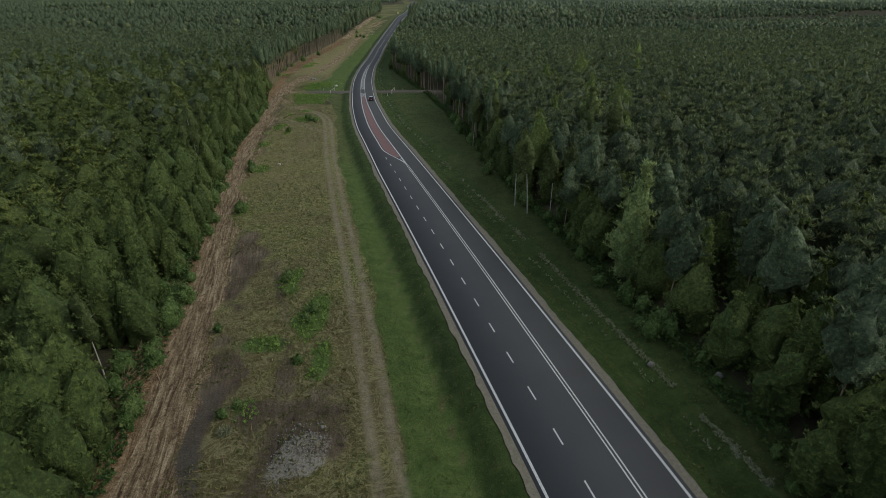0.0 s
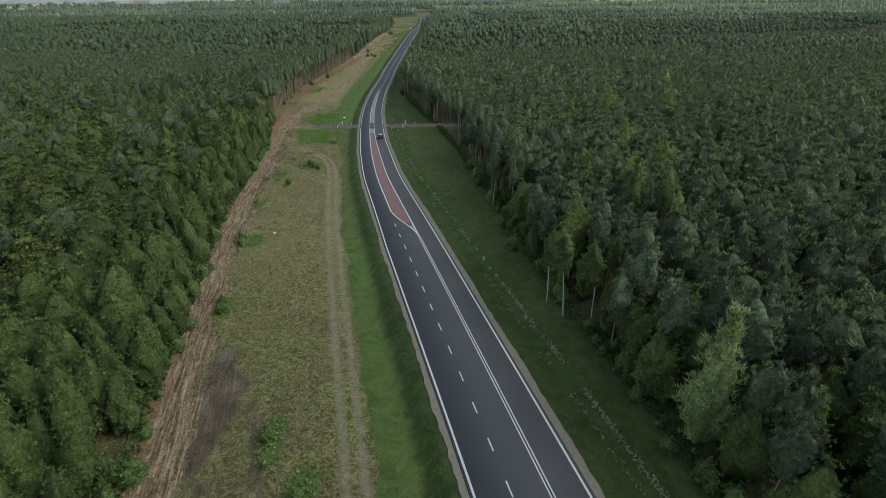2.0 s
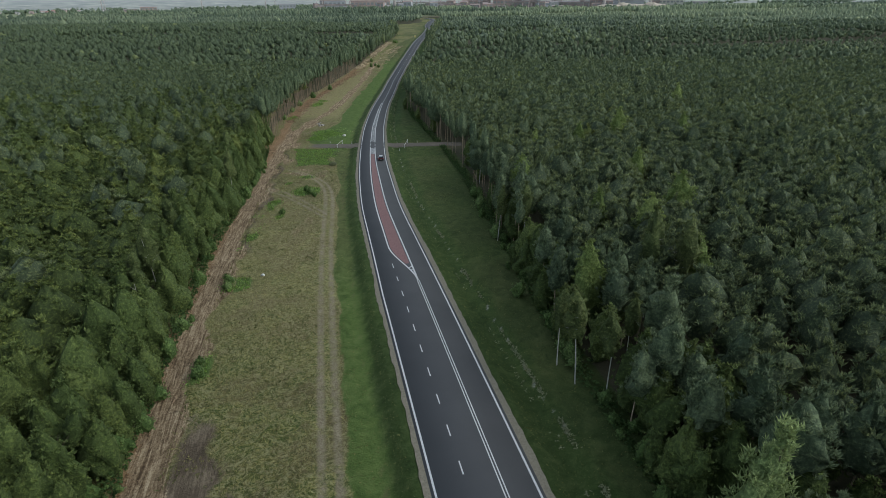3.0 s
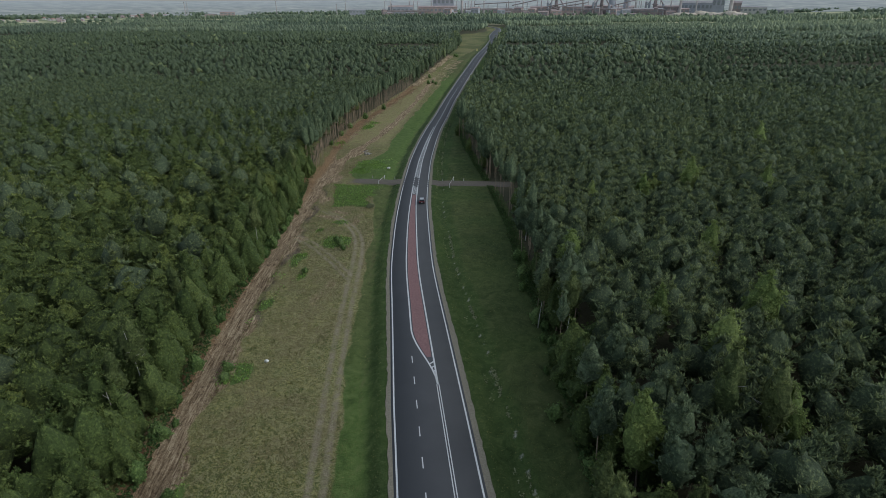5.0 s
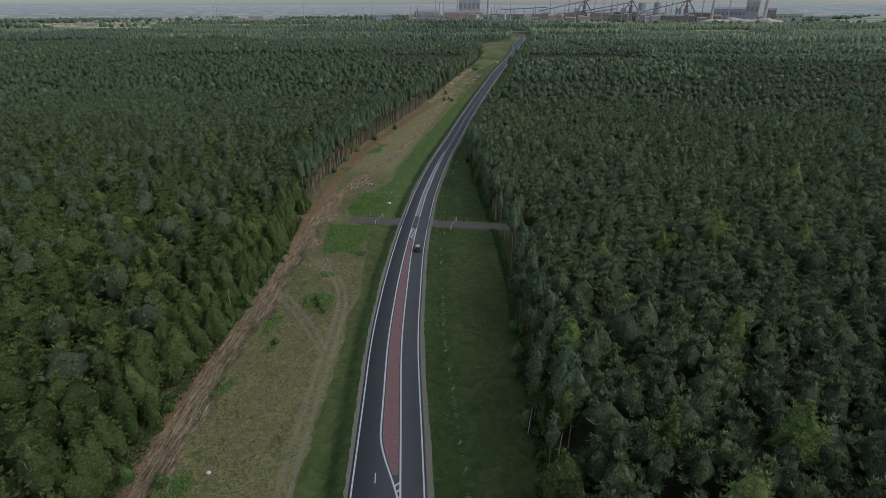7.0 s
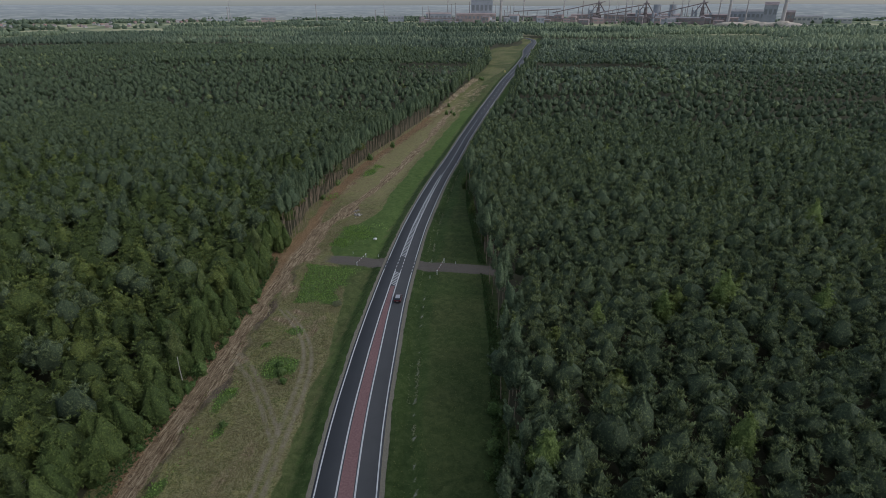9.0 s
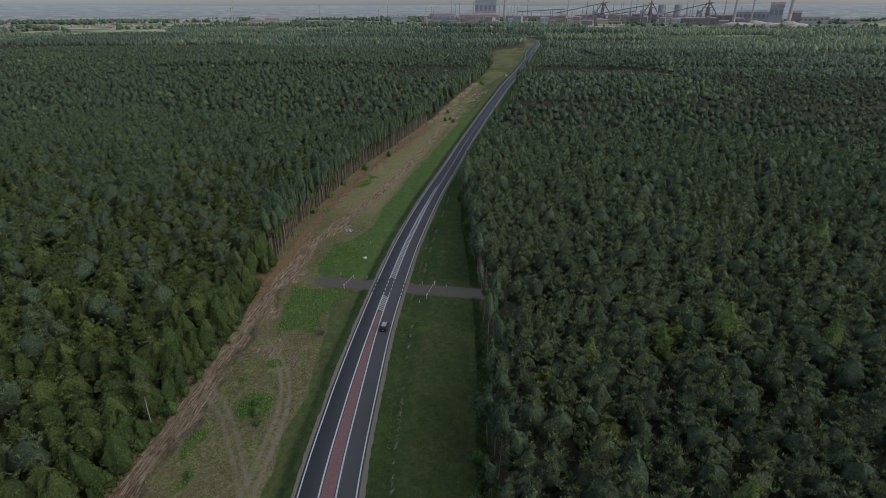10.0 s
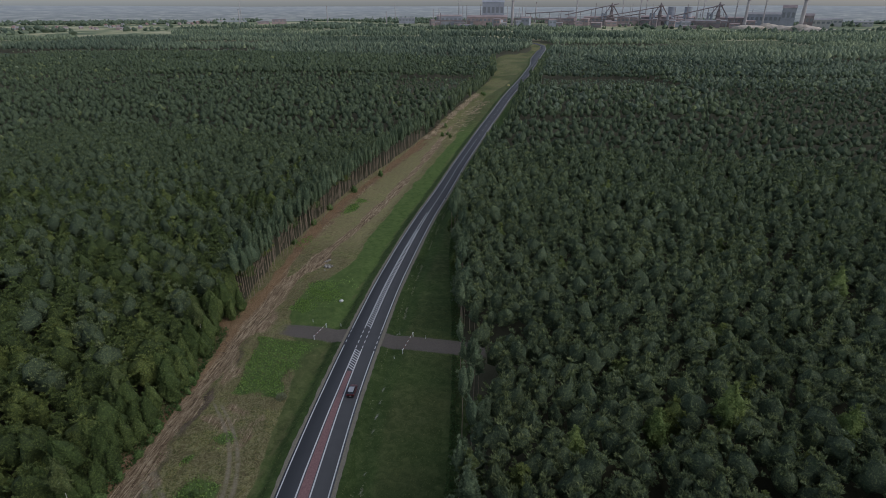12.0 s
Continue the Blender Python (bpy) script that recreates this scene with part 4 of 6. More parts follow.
def forest(name, label, x, y, templates, size, tone, mat, lift=0.0, crown_contrast=1.0):
    """Many trees in one mesh, from a few crowns turned and scaled."""
    r = np.random.RandomState(len(x))
    pick = r.randint(0, len(templates), len(x))
    vs, fs, ts, ys, n = [], [], [], [], 0
    z = ground_z(x, y)
    for i, (tv, tf, ty) in enumerate(templates):
        s = np.where(pick == i)[0]
        if not len(s):
            continue
        a = r.uniform(0, 2 * math.pi, len(s))
        ca, sa, sc = np.cos(a)[:, None], np.sin(a)[:, None], size[s][:, None]
        wide = sc * r.uniform(0.88, 1.32, (len(s), 1))
        px, py, pz = tv[:, 0][None], tv[:, 1][None], tv[:, 2][None]
        v = np.stack([(px * ca - py * sa) * wide + x[s][:, None], (px * sa + py * ca) * wide + y[s][:, None], pz * sc + z[s][:, None] + lift], -1)
        vs.append(v.reshape(-1, 3))
        fs.append((tf[None] + (np.arange(len(s)) * len(tv))[:, None, None] + n).reshape(-1, 3))
        ts.append(np.repeat(tone[s], len(tv)))
        ys.append(np.tile(ty * crown_contrast, len(s)))
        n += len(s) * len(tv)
    ob = new(name, tri_mesh(name, np.concatenate(vs), np.concatenate(fs), mat, np.concatenate(ts), paleness=np.concatenate(ys)))
    return tagged(ob, label, "forest", kind="stuff")


def in_view(x, y, margin=40):
    """The part of the land that the flight looks at."""
    return (x > -margin - np.maximum(0.80 * y + 12, 1.20 * y - 70)) & (x < margin + 0.79 * np.maximum(y, 0) + 14) & (y > 8)


def stand_tone(x, y, seed, mixed=0.12):
    """Tones of the stands: leafy and light on the left, dark pines on the right, pale birches here and there. Far off
    and to the right haze is put into the tone.
    """
    r = np.random.RandomState(seed)
    lft = ease((-20 - x) / 30) * ease((330 - y) / 160)
    t = 0.22 + 0.02 * lft + (wave(x, y, 60) - 0.5) * 0.25 + r.normal(0, mixed, len(x))
    pale = (r.rand(len(x)) < 0.018 + 0.06 * (wave(x + 300, y, 45) > 0.72) + 0.07 * ease((-20 - x) / 30) * ease((440 - y) / 120))
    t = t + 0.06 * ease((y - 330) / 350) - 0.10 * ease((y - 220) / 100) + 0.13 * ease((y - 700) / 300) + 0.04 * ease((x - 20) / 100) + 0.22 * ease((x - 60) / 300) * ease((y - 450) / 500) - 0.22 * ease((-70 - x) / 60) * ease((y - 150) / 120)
    return np.clip(np.where(pale, r.uniform(0.8, 1.0, len(x)), t), 0, 1)


def stands(x, y):
    """The forest's compartments: for each tree its stand's height factor and tone, and 1 on the rides between them."""
    u = x * 0.97 + y * 0.24 + 40 * (wave(x, y, 310) - 0.5)
    v = y * 0.97 - x * 0.24 + 60 * (wave(x + 500, y, 260) - 0.5)
    i, j = np.floor(u / 260).astype(int), np.floor(v / 115).astype(int)
    pick = LAT[(i * 7 + j * 13) % 64, (j * 5 + i * 3) % 64]
    other = LAT[(i * 11 + 31 + j * 3) % 64, (j * 17 + 5 + i) % 64]
    far = ease((y - 420) / 160)
    ride = ((v / 115 - j) * 115 < 7) & (pick > 0.25) & (y > 470)
    # young stands: low and pale
    paleness = (pick < 0.22) & (y > 520)
    return np.where(paleness, 1 - 0.5 * far, 1 + far * (0.55 * pick - 0.38)), np.where(paleness, 0.45 * far, far * 1.25 * (other - 0.52)), ride


def plant_forest():
    R = np.random.RandomState
    r = R(6)
    x, y = jittered(-330, 330, -10, 430, 4.7, 21, 0.36)
    d = into_wood(x, y)
    single = (d < edge_depth(x, y) - 1.0) & (y > 20) & ((y < 330) | (x < road_x(y)))
    ok = (d > 1.5) & in_view(x, y, 12) & ~single & ~((np.abs(y - 236.5) < 4.5) & (x > -75) & (x < 8))
    for px, py, _ in LARCHES + PALE:
        ok &= np.hypot(x - px, y - py) > 3.0
    x, y = x[ok], y[ok]
    tone = stand_tone(x, y, 5, 0.15)
    leafy = (x < -20) & (y < 330) & (r.rand(len(x)) < 0.92 - 0.0024 * np.maximum(y - 150, 0) + 0.4 * (wave(x, y, 24) - 0.5)) | (tone > 0.75)
    pick = np.where((y < 250) & (np.abs(x + 10) < 100), 0, np.where(y < 340, 1, 2))
    size = r.uniform(0.88, 1.12, len(x)) * (0.91 + 0.18 * wave(x, y, 30))
    for rank, loose, star, length, width, body in ((0, 46, 5, 1.02, 0.28, (8, 4)), (1, 20, 4, 1.28, 0.42, (6, 4)), (2, 10, 3, 1.4, 0.62, (5, 3))):
        pine = [(dome_crown if i % 4 else pine_crown)(R(100 + i), 14, loose, length, width, 12.6 + 0.4 * (i % 4), 2.6 + 0.25 * (i % 3), 0.54, body, shoot=0, jag=0.15, star=star, open_out=0.65) for i in range(12)]
        leaf = [leaf_crown(R(120 + i), 12, int(loose * 1.4), length * 0.72, width * 1.35, 10.0 + 0.7 * (i % 5), 2.8 + 0.6 * (i % 3), 0.35, (body[0] + 1, body[1] + 1), depth=0.70, heavy=0.58, shoot=0, star=star, open_out=1.2) for i in range(12)]
        for nm, lab, w, tp in (("pine_forest", "dense dark green pine forest seen from above", ~leafy, pine), ("mixed_forest", "dense mixed forest of green broadleaf trees", leafy, leaf)):
            w = w & (pick == rank)
            forest(nm, lab, x[w], y[w], tp, size[w], tone[w], M_LEAFWOODS if tp is leaf else M_WOODS)
    # the woods go on beside and behind the start of the flight
    x, y = jittered(-170, 170, -90, 330, 5.4, 24)
    ok = (into_wood(x, y) > 1.5) & ~in_view(x, y, 12) & ((y < 8) | (np.abs(x) > 40))
    x, y = x[ok], y[ok]
    wing = [pine_crown(R(170 + i), 8, 0, 1, 1, 13.5, 4.0, 0.40, (6, 3), shoot=0, jag=0.17) for i in range(4)] + [leaf_crown(R(174 + i), 8, 0, 1, 1, 12, 4.2, 0.15, (6, 3), shoot=0, jag=0.17) for i in range(4)]
    forest("mixed_forest", "mixed forest of pines and broadleaf trees", x, y, wing, r.uniform(0.85, 1.15, len(x)), stand_tone(x, y, 12), M_WOODS)
    # the middle distance
    x, y = jittered(-900, 900, 200, 950, 5.15, 22, 0.38)
    tall, shade, ride = stands(x, y)
    d = into_wood(x, y)
    ok = (d > 1.0) & in_view(x, y, 20) & ((y > 425) | (np.abs(x) > 325)) & ~ride
    x, y, tall, shade = x[ok], y[ok], tall[ok], shade[ok]
    mid = [dome_crown(R(140 + i), 6, 0, 1, 1, 12.4 + 0.5 * (i % 4), 2.65 + 0.2 * (i % 3), 0.70, (5, 3), shoot=0, jag=0.16) for i in range(12)]
    mid += [pine_crown(R(154 + i), 6, 0, 1, 1, 13.4, 2.6, 0.67, (5, 3), shoot=0, jag=0.16) for i in range(4)]
    hem = (np.abs(into_wood(x, y)) < 9) & (y > 470)
    low = [dome_crown(R(155 + i), 12, 8, 1.4, 0.7, 12.5, 2.4, 0.14, (7, 4), shoot=0, jag=0.16, star=3) for i in range(6)]
    forest("mixed_forest", "leafy green edge of the far woods", x[hem], y[hem], low, r.uniform(0.7, 1.2, hem.sum()), stand_tone(x[hem], y[hem], 9) + 0.02, M_WOODS)
    x, y, tall, shade = x[~hem], y[~hem], tall[~hem], shade[~hem]
    # with distance more trees take the foliage that has haze in its colour
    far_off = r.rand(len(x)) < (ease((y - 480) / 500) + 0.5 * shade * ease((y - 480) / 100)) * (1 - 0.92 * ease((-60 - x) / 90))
    for w, m in ((~far_off, M_WOODS), (far_off, M_HAZYWOODS)):
        forest("pine_forest", "pine forest in the middle distance", x[w], y[w], mid, r.uniform(0.84, 1.14, w.sum()) * tall[w], np.clip(stand_tone(x[w], y[w], 7, 0.08) - 0.14 + 0.45 * shade[w], 0, 1), m, crown_contrast=0.6)
    fine, wide = jittered(-1900, 1500, 940, 1500, 9.2, 23), jittered(-2700, 1900, 1500, 2480, 13.0, 25)
    x, y = np.concatenate([fine[0], wide[0]]), np.concatenate([fine[1], wide[1]])
    tall, shade, ride = stands(x, y)
    d = into_wood(x, np.minimum(y, 1490))
    bearing, reach = np.degrees(np.arctan2(x - 17, y - 119)), np.hypot(x - 17, y - 119)
    ragged = 160 * (wave(x, y, 230) - 0.5)
    meadow = reach + ragged > np.interp(bearing, [-60, -47, -46, -39, -38, -31, -29, 40], [1790, 1790, 1590, 1600, 2200, 2250, 1930, 1900])
    ok = ((d > 2) | (y > 1500)) & in_view(x, y, 20) & ~meadow & ~ride
    x, y, tall, shade = x[ok], y[ok], tall[ok], shade[ok]
    far = [dome_crown(R(160 + i), 5, 0, 1, 1, 13, 4.3, 0.45, (5, 2), shoot=0, jag=0.16) for i in range(10)]
    forest("far_forest", "distant forest on the plain", x, y, far, r.uniform(0.75, 1.2, len(x)) * tall * np.where(y < 1500, 1.0, 1.3), np.clip(stand_tone(x, y, 8, 0.10) + 0.1 + 0.5 * shade, 0, 1), M_HAZYWOODS, crown_contrast=0.5)


plant_forest()


# ---------------------------------------------------------------- grass, litter and stones in the clearing
def clearing_points(n, seed, y0=22, y1=330):
    r = np.random.RandomState(seed)
    y = y0 + (y1 - y0) * r.rand(n) ** 1.35
    x = wood_left(y) + (wood_right(y) - wood_left(y)) * r.rand(n)
    left, right = side_of_road(x, y)
    ok = (np.maximum(left, right) > 1.9) & (side_road(x, y) < 0.2)
    return x[ok], y[ok], left[ok], right[ok], r


def grass():
    x, y, left, right, r = clearing_points(90000, 31, 22, 260)
    green = (x > green_x(y)) | (right > 0)
    bare = (np.abs(x - strip_x(y)) < 3.0) | (np.abs(x - track_x(y)) < 1.6) & (y < 200) | (x < strip_x(y) + 8) & (y < 90) & (wave(x, y, 5) < 0.55)
    keep = ~bare & (r.rand(len(x)) < np.where(green, 0.5, 0.6))
    x, y, green = x[keep], y[keep], green[keep]
    tone = np.where(green, r.uniform(0.0, 0.25, len(x)), np.clip(0.50 + (wave(x, y, 6) - 0.5) * 1.3 + r.normal(0, 0.12, len(x)), 0.15, 1))
    size = np.where(green, r.uniform(0.10, 0.24, len(x)), r.uniform(0.12, 0.34, len(x)))
    c = np.stack([x, y, ground_z(x, y) + size * 0.22], 1)
    v, f = spikes(r, c, np.tile((0.1, -0.1, 0.3), (len(x), 1)), 2.0, 0.42, 2, 0.8, np.tile((0, 0, 1.0), (len(x), 1)))
    s = np.repeat(size, 6)[:, None]
    base = np.repeat(c, 6, 0)
    ob = new("grass", tri_mesh("grass", base + (v - base) * s, f, M_GRASS, np.repeat(tone, 6)))
    tagged(ob, "tufts of dry and green grass in the clearing", "grass", kind="stuff")
    # tall green weeds before the crossing and round the field
    xs, ys = [], []
    for bx, by, rx, ry in WEEDS + ((-53.5, 219, 8, 9.5),):
        n = int(45 * rx * ry)
        xs.append(bx + 1.5 * rx * r.uniform(-1, 1, n)), ys.append(by + 1.5 * ry * r.uniform(-1, 1, n))
    x, y = np.concatenate(xs), np.concatenate(ys)
    ok = weed_patch(x, y) > r.uniform(0.05, 1.0, len(x))
    x, y = x[ok], y[ok]
    c = np.stack([x, y, ground_z(x, y) + r.uniform(0.02, 0.75, len(x)) * (0.15 + 0.9 * wave(x, y, 1.8)) * weed_patch(x, y)], 1)
    v, f = spikes(r, c, np.tile((0.1, -0.1, 0.6), (len(x), 1)), 0.42, 0.16, 6, 0.8, np.tile((0, 0, 1.0), (len(x), 1)))
    tagged(new("weeds", tri_mesh("weeds", v, f, M_WEED, np.repeat(r.uniform(0.25, 0.95, len(x)), 18))), "tall rank green weeds on the verge", "weeds", kind="stuff")
    # bushes that hem the woods
    n = 9000
    y = 20 + 330 * r.rand(n)
    lft = r.rand(n) < 0.5
    off = np.abs(r.normal(0, 1.3, n)) - 0.7
    x = np.where(lft, wood_left(y) - off, wood_right(y) + off)
    ok = (side_road(x, y) < 0.1) & (~lft | (y < 240))
    x, y = x[ok], y[ok]
    h = 2.6 * wave(x, y, 7) ** 1.5 * r.rand(len(x)) + 0.15
    c = np.stack([x, y, ground_z(x, y) + h], 1)
    v, f = spikes(r, c, np.tile((0.0, -0.1, 0.4), (len(x), 1)), 0.5, 0.3, 5, 0.9, np.tile((0, 0, 1.0), (len(x), 1)))
    tagged(new("undergrowth", tri_mesh("undergrowth", v, f, M_LEAFTONE, np.repeat(r.uniform(0.0, 0.8, len(x)), 15))), "leafy undergrowth along the edge of the wood", "undergrowth", kind="stuff")


M_LEAFTONE = foliage("weed_leaves", (0.058, 0.111, 0.031), (0.114, 0.195, 0.057), (0.208, 0.286, 0.094), per="tone")
M_WEED = foliage("nettle_leaves", (0.190, 0.320, 0.066), (0.275, 0.430, 0.095), (0.400, 0.540, 0.150), per="tone", through=0.12, gap_shade=0.3)
M_DEAD = plain("dead_wood", (0.27, 0.185, 0.11), 0.9, 0, 2.2, 0.6)
M_PALEGRASS = plain("bleached_grass", (0.25, 0.26, 0.15), 0.95, 0, 5, 0.3)
M_CONCRETE = plain("broken_concrete", (0.36, 0.33, 0.29), 0.95, 0, 2, 0.35)
M_STONE = plain("crushed_concrete", (0.21, 0.20, 0.18), 0.95, 0, 3, 0.35)
grass()


def litter():
    """Broken twigs and bark on the cleared strip, and the bleached line in the ditch."""
    r = np.random.RandomState(44)
    y = np.concatenate([22 + 215 * r.rand(7000) ** 1.1, 286 + 200 * r.rand(4200), 245 + 240 * r.rand(1200)])
    near = np.arange(len(y)) < 7000
    belt = np.arange(len(y)) < 11200
    x = np.where(near, strip_x(y) + r.normal(-2.1, 1.3, len(y)), wood_left(y) + np.where(belt, np.abs(r.normal(4, 1.9, len(y))), np.abs(r.normal(8, 5, len(y)))))
    ok = (wave(x, y, 2.1) + 0.4 * wave(x, y, 6) > 0.5) & (side_road(x, y) < 0.2)
    x, y, near = x[ok], y[ok], near[ok]
    n = len(x)
    a = np.where(r.rand(n) < 0.5, r.normal(1.85, 0.5, n), r.uniform(0, 3.14, n))
    d = np.stack([np.cos(a), np.sin(a), r.normal(0, 0.20, n)], 1)
    L = r.uniform(0.05, 0.20, (n, 1)) * np.where(r.rand(n, 1) < 0.04, 3.5, 1.0) * np.where(near, 1.0, 1.5)[:, None]
    B = L * 0.12 + 0.025
    c = np.stack([x, y, ground_z(x, y) + 0.06], 1)
    side = np.stack([-np.sin(a), np.cos(a), 0 * a], 1)
    up = np.array([0, 0, 1.0])
    v = np.stack([c - d * L - side * B, c - d * L + side * B, c - d * L + up * B * 1.6, c + d * L - side * B * 0.6, c + d * L + side * B * 0.6, c + d * L + up * B], 1).reshape(-1, 3)
    q = np.array([[0, 1, 4], [0, 4, 3], [1, 2, 5], [1, 5, 4], [2, 0, 3], [2, 3, 5]])
    f = (q[None] + (np.arange(n) * 6)[:, None, None]).reshape(-1, 3)
    tagged(new("wood_litter", tri_mesh("wood_litter", v, f, M_DEAD)), "broken brown twigs and bark left on the cleared strip", "twigs", kind="stuff")
    n = 4200
    y = np.where(r.rand(n) < 0.6, 24 + 150 * r.rand(n) ** 1.6, 170 + 190 * r.rand(n))
    off = 7.4 - 0.012 * (y - 30) + r.normal(0, 0.2, n) + np.where(r.rand(n) < 0.15, -1.6, 0)
    x = road_x(y) + off / slope_cos(y)
    ok = (wave(x, y, 4.5) + 0.3 * wave(x, y, 14) > 0.68) & (side_road(x, y) < 0.1)
    x, y = x[ok], y[ok]
    v, f = spikes(r, np.stack([x, y, ground_z(x, y) + 0.10], 1), np.tile((0.2, -0.3, 0.3), (len(x), 1)), 0.45, 0.10, 4, 0.8)
    tagged(new("bleached_grass", tri_mesh("bleached_grass", v, f, M_PALEGRASS)), "pale bleached grass along the bottom of the ditch", "grass", kind="stuff")


def rubble(cx, cy, rx, ry, n, sizes, mat, label):
    """A spread heap of broken lumps."""
    r = np.random.RandomState(int(n + cy))
    a, q = r.uniform(0, 6.28, n), np.sqrt(r.rand(n))
    x, y = cx + rx * q * np.cos(a), cy + ry * q * np.sin(a)
    some = wave(x, y, 1.9) + 0.5 * (1 - q) > 0.70
    x, y, q = x[some], y[some], q[some]
    vs, fs, k = [], [], 0
    for i in range(len(x)):
        s = r.uniform(*sizes) * (2.2 if r.rand() < 0.06 else 1)
        w, g = lump(r, (x[i], y[i], float(ground_z(x[i], y[i])) + s * 0.25 + 1.2 * sizes[1] * (1 - q[i])), (s, s * r.uniform(0.7, 1.3), s * 0.6), 5, 3, 0.3)
        vs.append(w), fs.append(g + k)
        k += len(w)
    tagged(new("rubble", tri_mesh("rubble", np.concatenate(vs), np.concatenate(fs), mat)), label, "rubble", kind="stuff")


litter()
rubble(-12.1, 33.6, 3.1, 4.2, 420, (0.03, 0.10), M_STONE, "spread heap of pale crushed concrete on the grass")
rubble(-65.2, 280.5, 2.6, 5.0, 240, (0.10, 0.36), M_CONCRETE, "heap of pale broken concrete on bare brown soil")


def boulder(x, y, s, mat, name, label, category):
    r = np.random.RandomState(int(abs(x) * 10))
    v, f = lump(r, (0, 0, s * 0.45), (s, s * 0.8, s * 0.65), 8, 5, 0.2)
    ob = new(name, tri_mesh(name, v, f, mat))
    ob.matrix_basis = pose(x, y, float(ground_z(x, y)) - 0.05)
    tagged(ob, label, category)


M_PALE = plain("white_stone", (0.66, 0.65, 0.60), 0.9, 0, 5, 0.2)
boulder(-49.2, 255.8, 0.75, M_PALE, "boulder", "pale boulder lying in the grass", "boulder")
boulder(-38.9, 123.9, 0.45, M_PALE, "boulder", "whitish stone lying in the mown field", "boulder")
for i, (bx, by, s) in enumerate(((22, 46, 0.4), (28.3, 44.0, 0.5))):
    boulder(bx, by, s, M_STONE, "rubble_lump", "grey lump of rubble on bare soil", "rubble")


def dry_bush(x, y, wide, tall, n, seed):
    """A bush of bleached stalks."""
    r = np.random.RandomState(seed)
    a, q = r.uniform(0, 6.28, n), np.sqrt(r.rand(n))
    c = np.stack([wide * q * np.cos(a), wide * q * np.sin(a), tall * (1 - 0.6 * q) * r.uniform(0.1, 1.0, n)], 1)
    v, f = spikes(r, c, np.stack([np.cos(a) * 0.4, np.sin(a) * 0.4, np.ones(n)], 1), 0.6, 0.12, 3, 0.3)
    v[:, 2] = np.maximum(v[:, 2], -0.05)
    ob = new("dry_bush", tri_mesh("dry_bush", v, f, M_PALEGRASS))
    ob.matrix_basis = pose(x, y, float(ground_z(x, y)))
    tagged(ob, "pale bleached dry bush among green weeds", "bush")


dry_bush(-43.6, 208.2, 1.3, 1.5, 240, 5)
dry_bush(-19.6, 36.2, 0.6, 0.5, 90, 6)

# ---------------------------------------------------------------- felled timber
M_LOG = plain("peeled_log", (0.42, 0.32, 0.20), 0.85, 0, 4, 0.35)


def log(x, y, turn, length, r, label="felled pine log on the cleared ground", mat=None):
    bm = bmesh.new()
    tube(bm, (-length / 2, 0, r), (length / 2, 0, r), r, r * 0.8, 8)
    tube(bm, (length * 0.2, 0, r), (length * 0.26, 0.3, r * 1.2), r * 0.25, r * 0.15, 5)
    ob = part("log", bm, mat or M_LOG)
    ob.matrix_basis = pose(x, y, float(ground_z(x, y)), 0, 0, turn)
    tagged(ob, label, "log", group="felled logs")


rl = random.Random(8)
for i in range(130):
    yy = rl.uniform(478, 625) if i < 96 else rl.uniform(535, 590) if i < 110 else rl.uniform(300, 470)
    off = abs(rl.gauss(1.6, 1.1)) if i < 96 else rl.uniform(12, 18) if i < 110 else abs(rl.gauss(4, 2))
    xx = float(wood_left(yy)) + off + 0.6
    log(xx, yy, rl.gauss(90, 11 if i < 110 else 40), rl.uniform(4, 10) if i < 110 else rl.uniform(2, 5), rl.uniform(0.13, 0.24) if i < 110 else 0.09)


def windrow():
    """Cut branches pushed into a long ragged bank along the far edge of the felling."""
    r = np.random.RandomState(58)
    n = 1500
    y = np.concatenate([472 + 155 * r.rand(1150), 545 + 50 * r.rand(130), 472 + 90 * r.rand(220)])
    bank = np.arange(n) < 1150
    x = wood_left(y) + np.where(bank, np.abs(r.normal(0.6, 1.9, n)) - 0.8, r.uniform(8, 20, n))
    ok = (wave(x, y, 7.5) > 0.36) & (x < road_x(y) - 14)
    x, y, bank = x[ok], y[ok], bank[ok]
    n = len(x)
    a = np.where(r.rand(n) < 0.6, r.normal(1.65, 0.35, n), r.uniform(0, 3.14, n))
    d = np.stack([np.cos(a), np.sin(a), r.normal(0, 0.16, n)], 1)
    c = np.stack([x, y, ground_z(x, y) + np.where(bank, 1.5 * r.rand(n) * wave(x, y, 9), 0.0) + 0.12], 1)
    L = r.uniform(0.7, 2.6, (n, 1))
    B = r.uniform(0.05, 0.15, (n, 1))
    side, up = np.stack([-np.sin(a), np.cos(a), 0 * a], 1), np.array([0, 0, 1.0])
    ends = [c + d * L * k + side * B * u + up * B * w for k in (-1, 1) for u, w in ((-1, -0.6), (1, -0.6), (0, 1))]
    v = np.stack(ends, 1).reshape(-1, 3)
    f = np.array([[0, 1, 4], [0, 4, 3], [1, 2, 5], [1, 5, 4], [2, 0, 3], [2, 3, 5], [0, 2, 1], [3, 4, 5]])
    f = (f[None] + (6 * np.arange(n))[:, None, None]).reshape(-1, 3)
    tagged(new("windrow", tri_mesh("windrow", v, f, M_CUT)), "long bank of pale cut branches along the felled edge", "branches", kind="stuff")


M_CUT = plain("cut_branches", (0.46, 0.36, 0.23), 0.9, 0, 1.2, 0.6)
windrow()


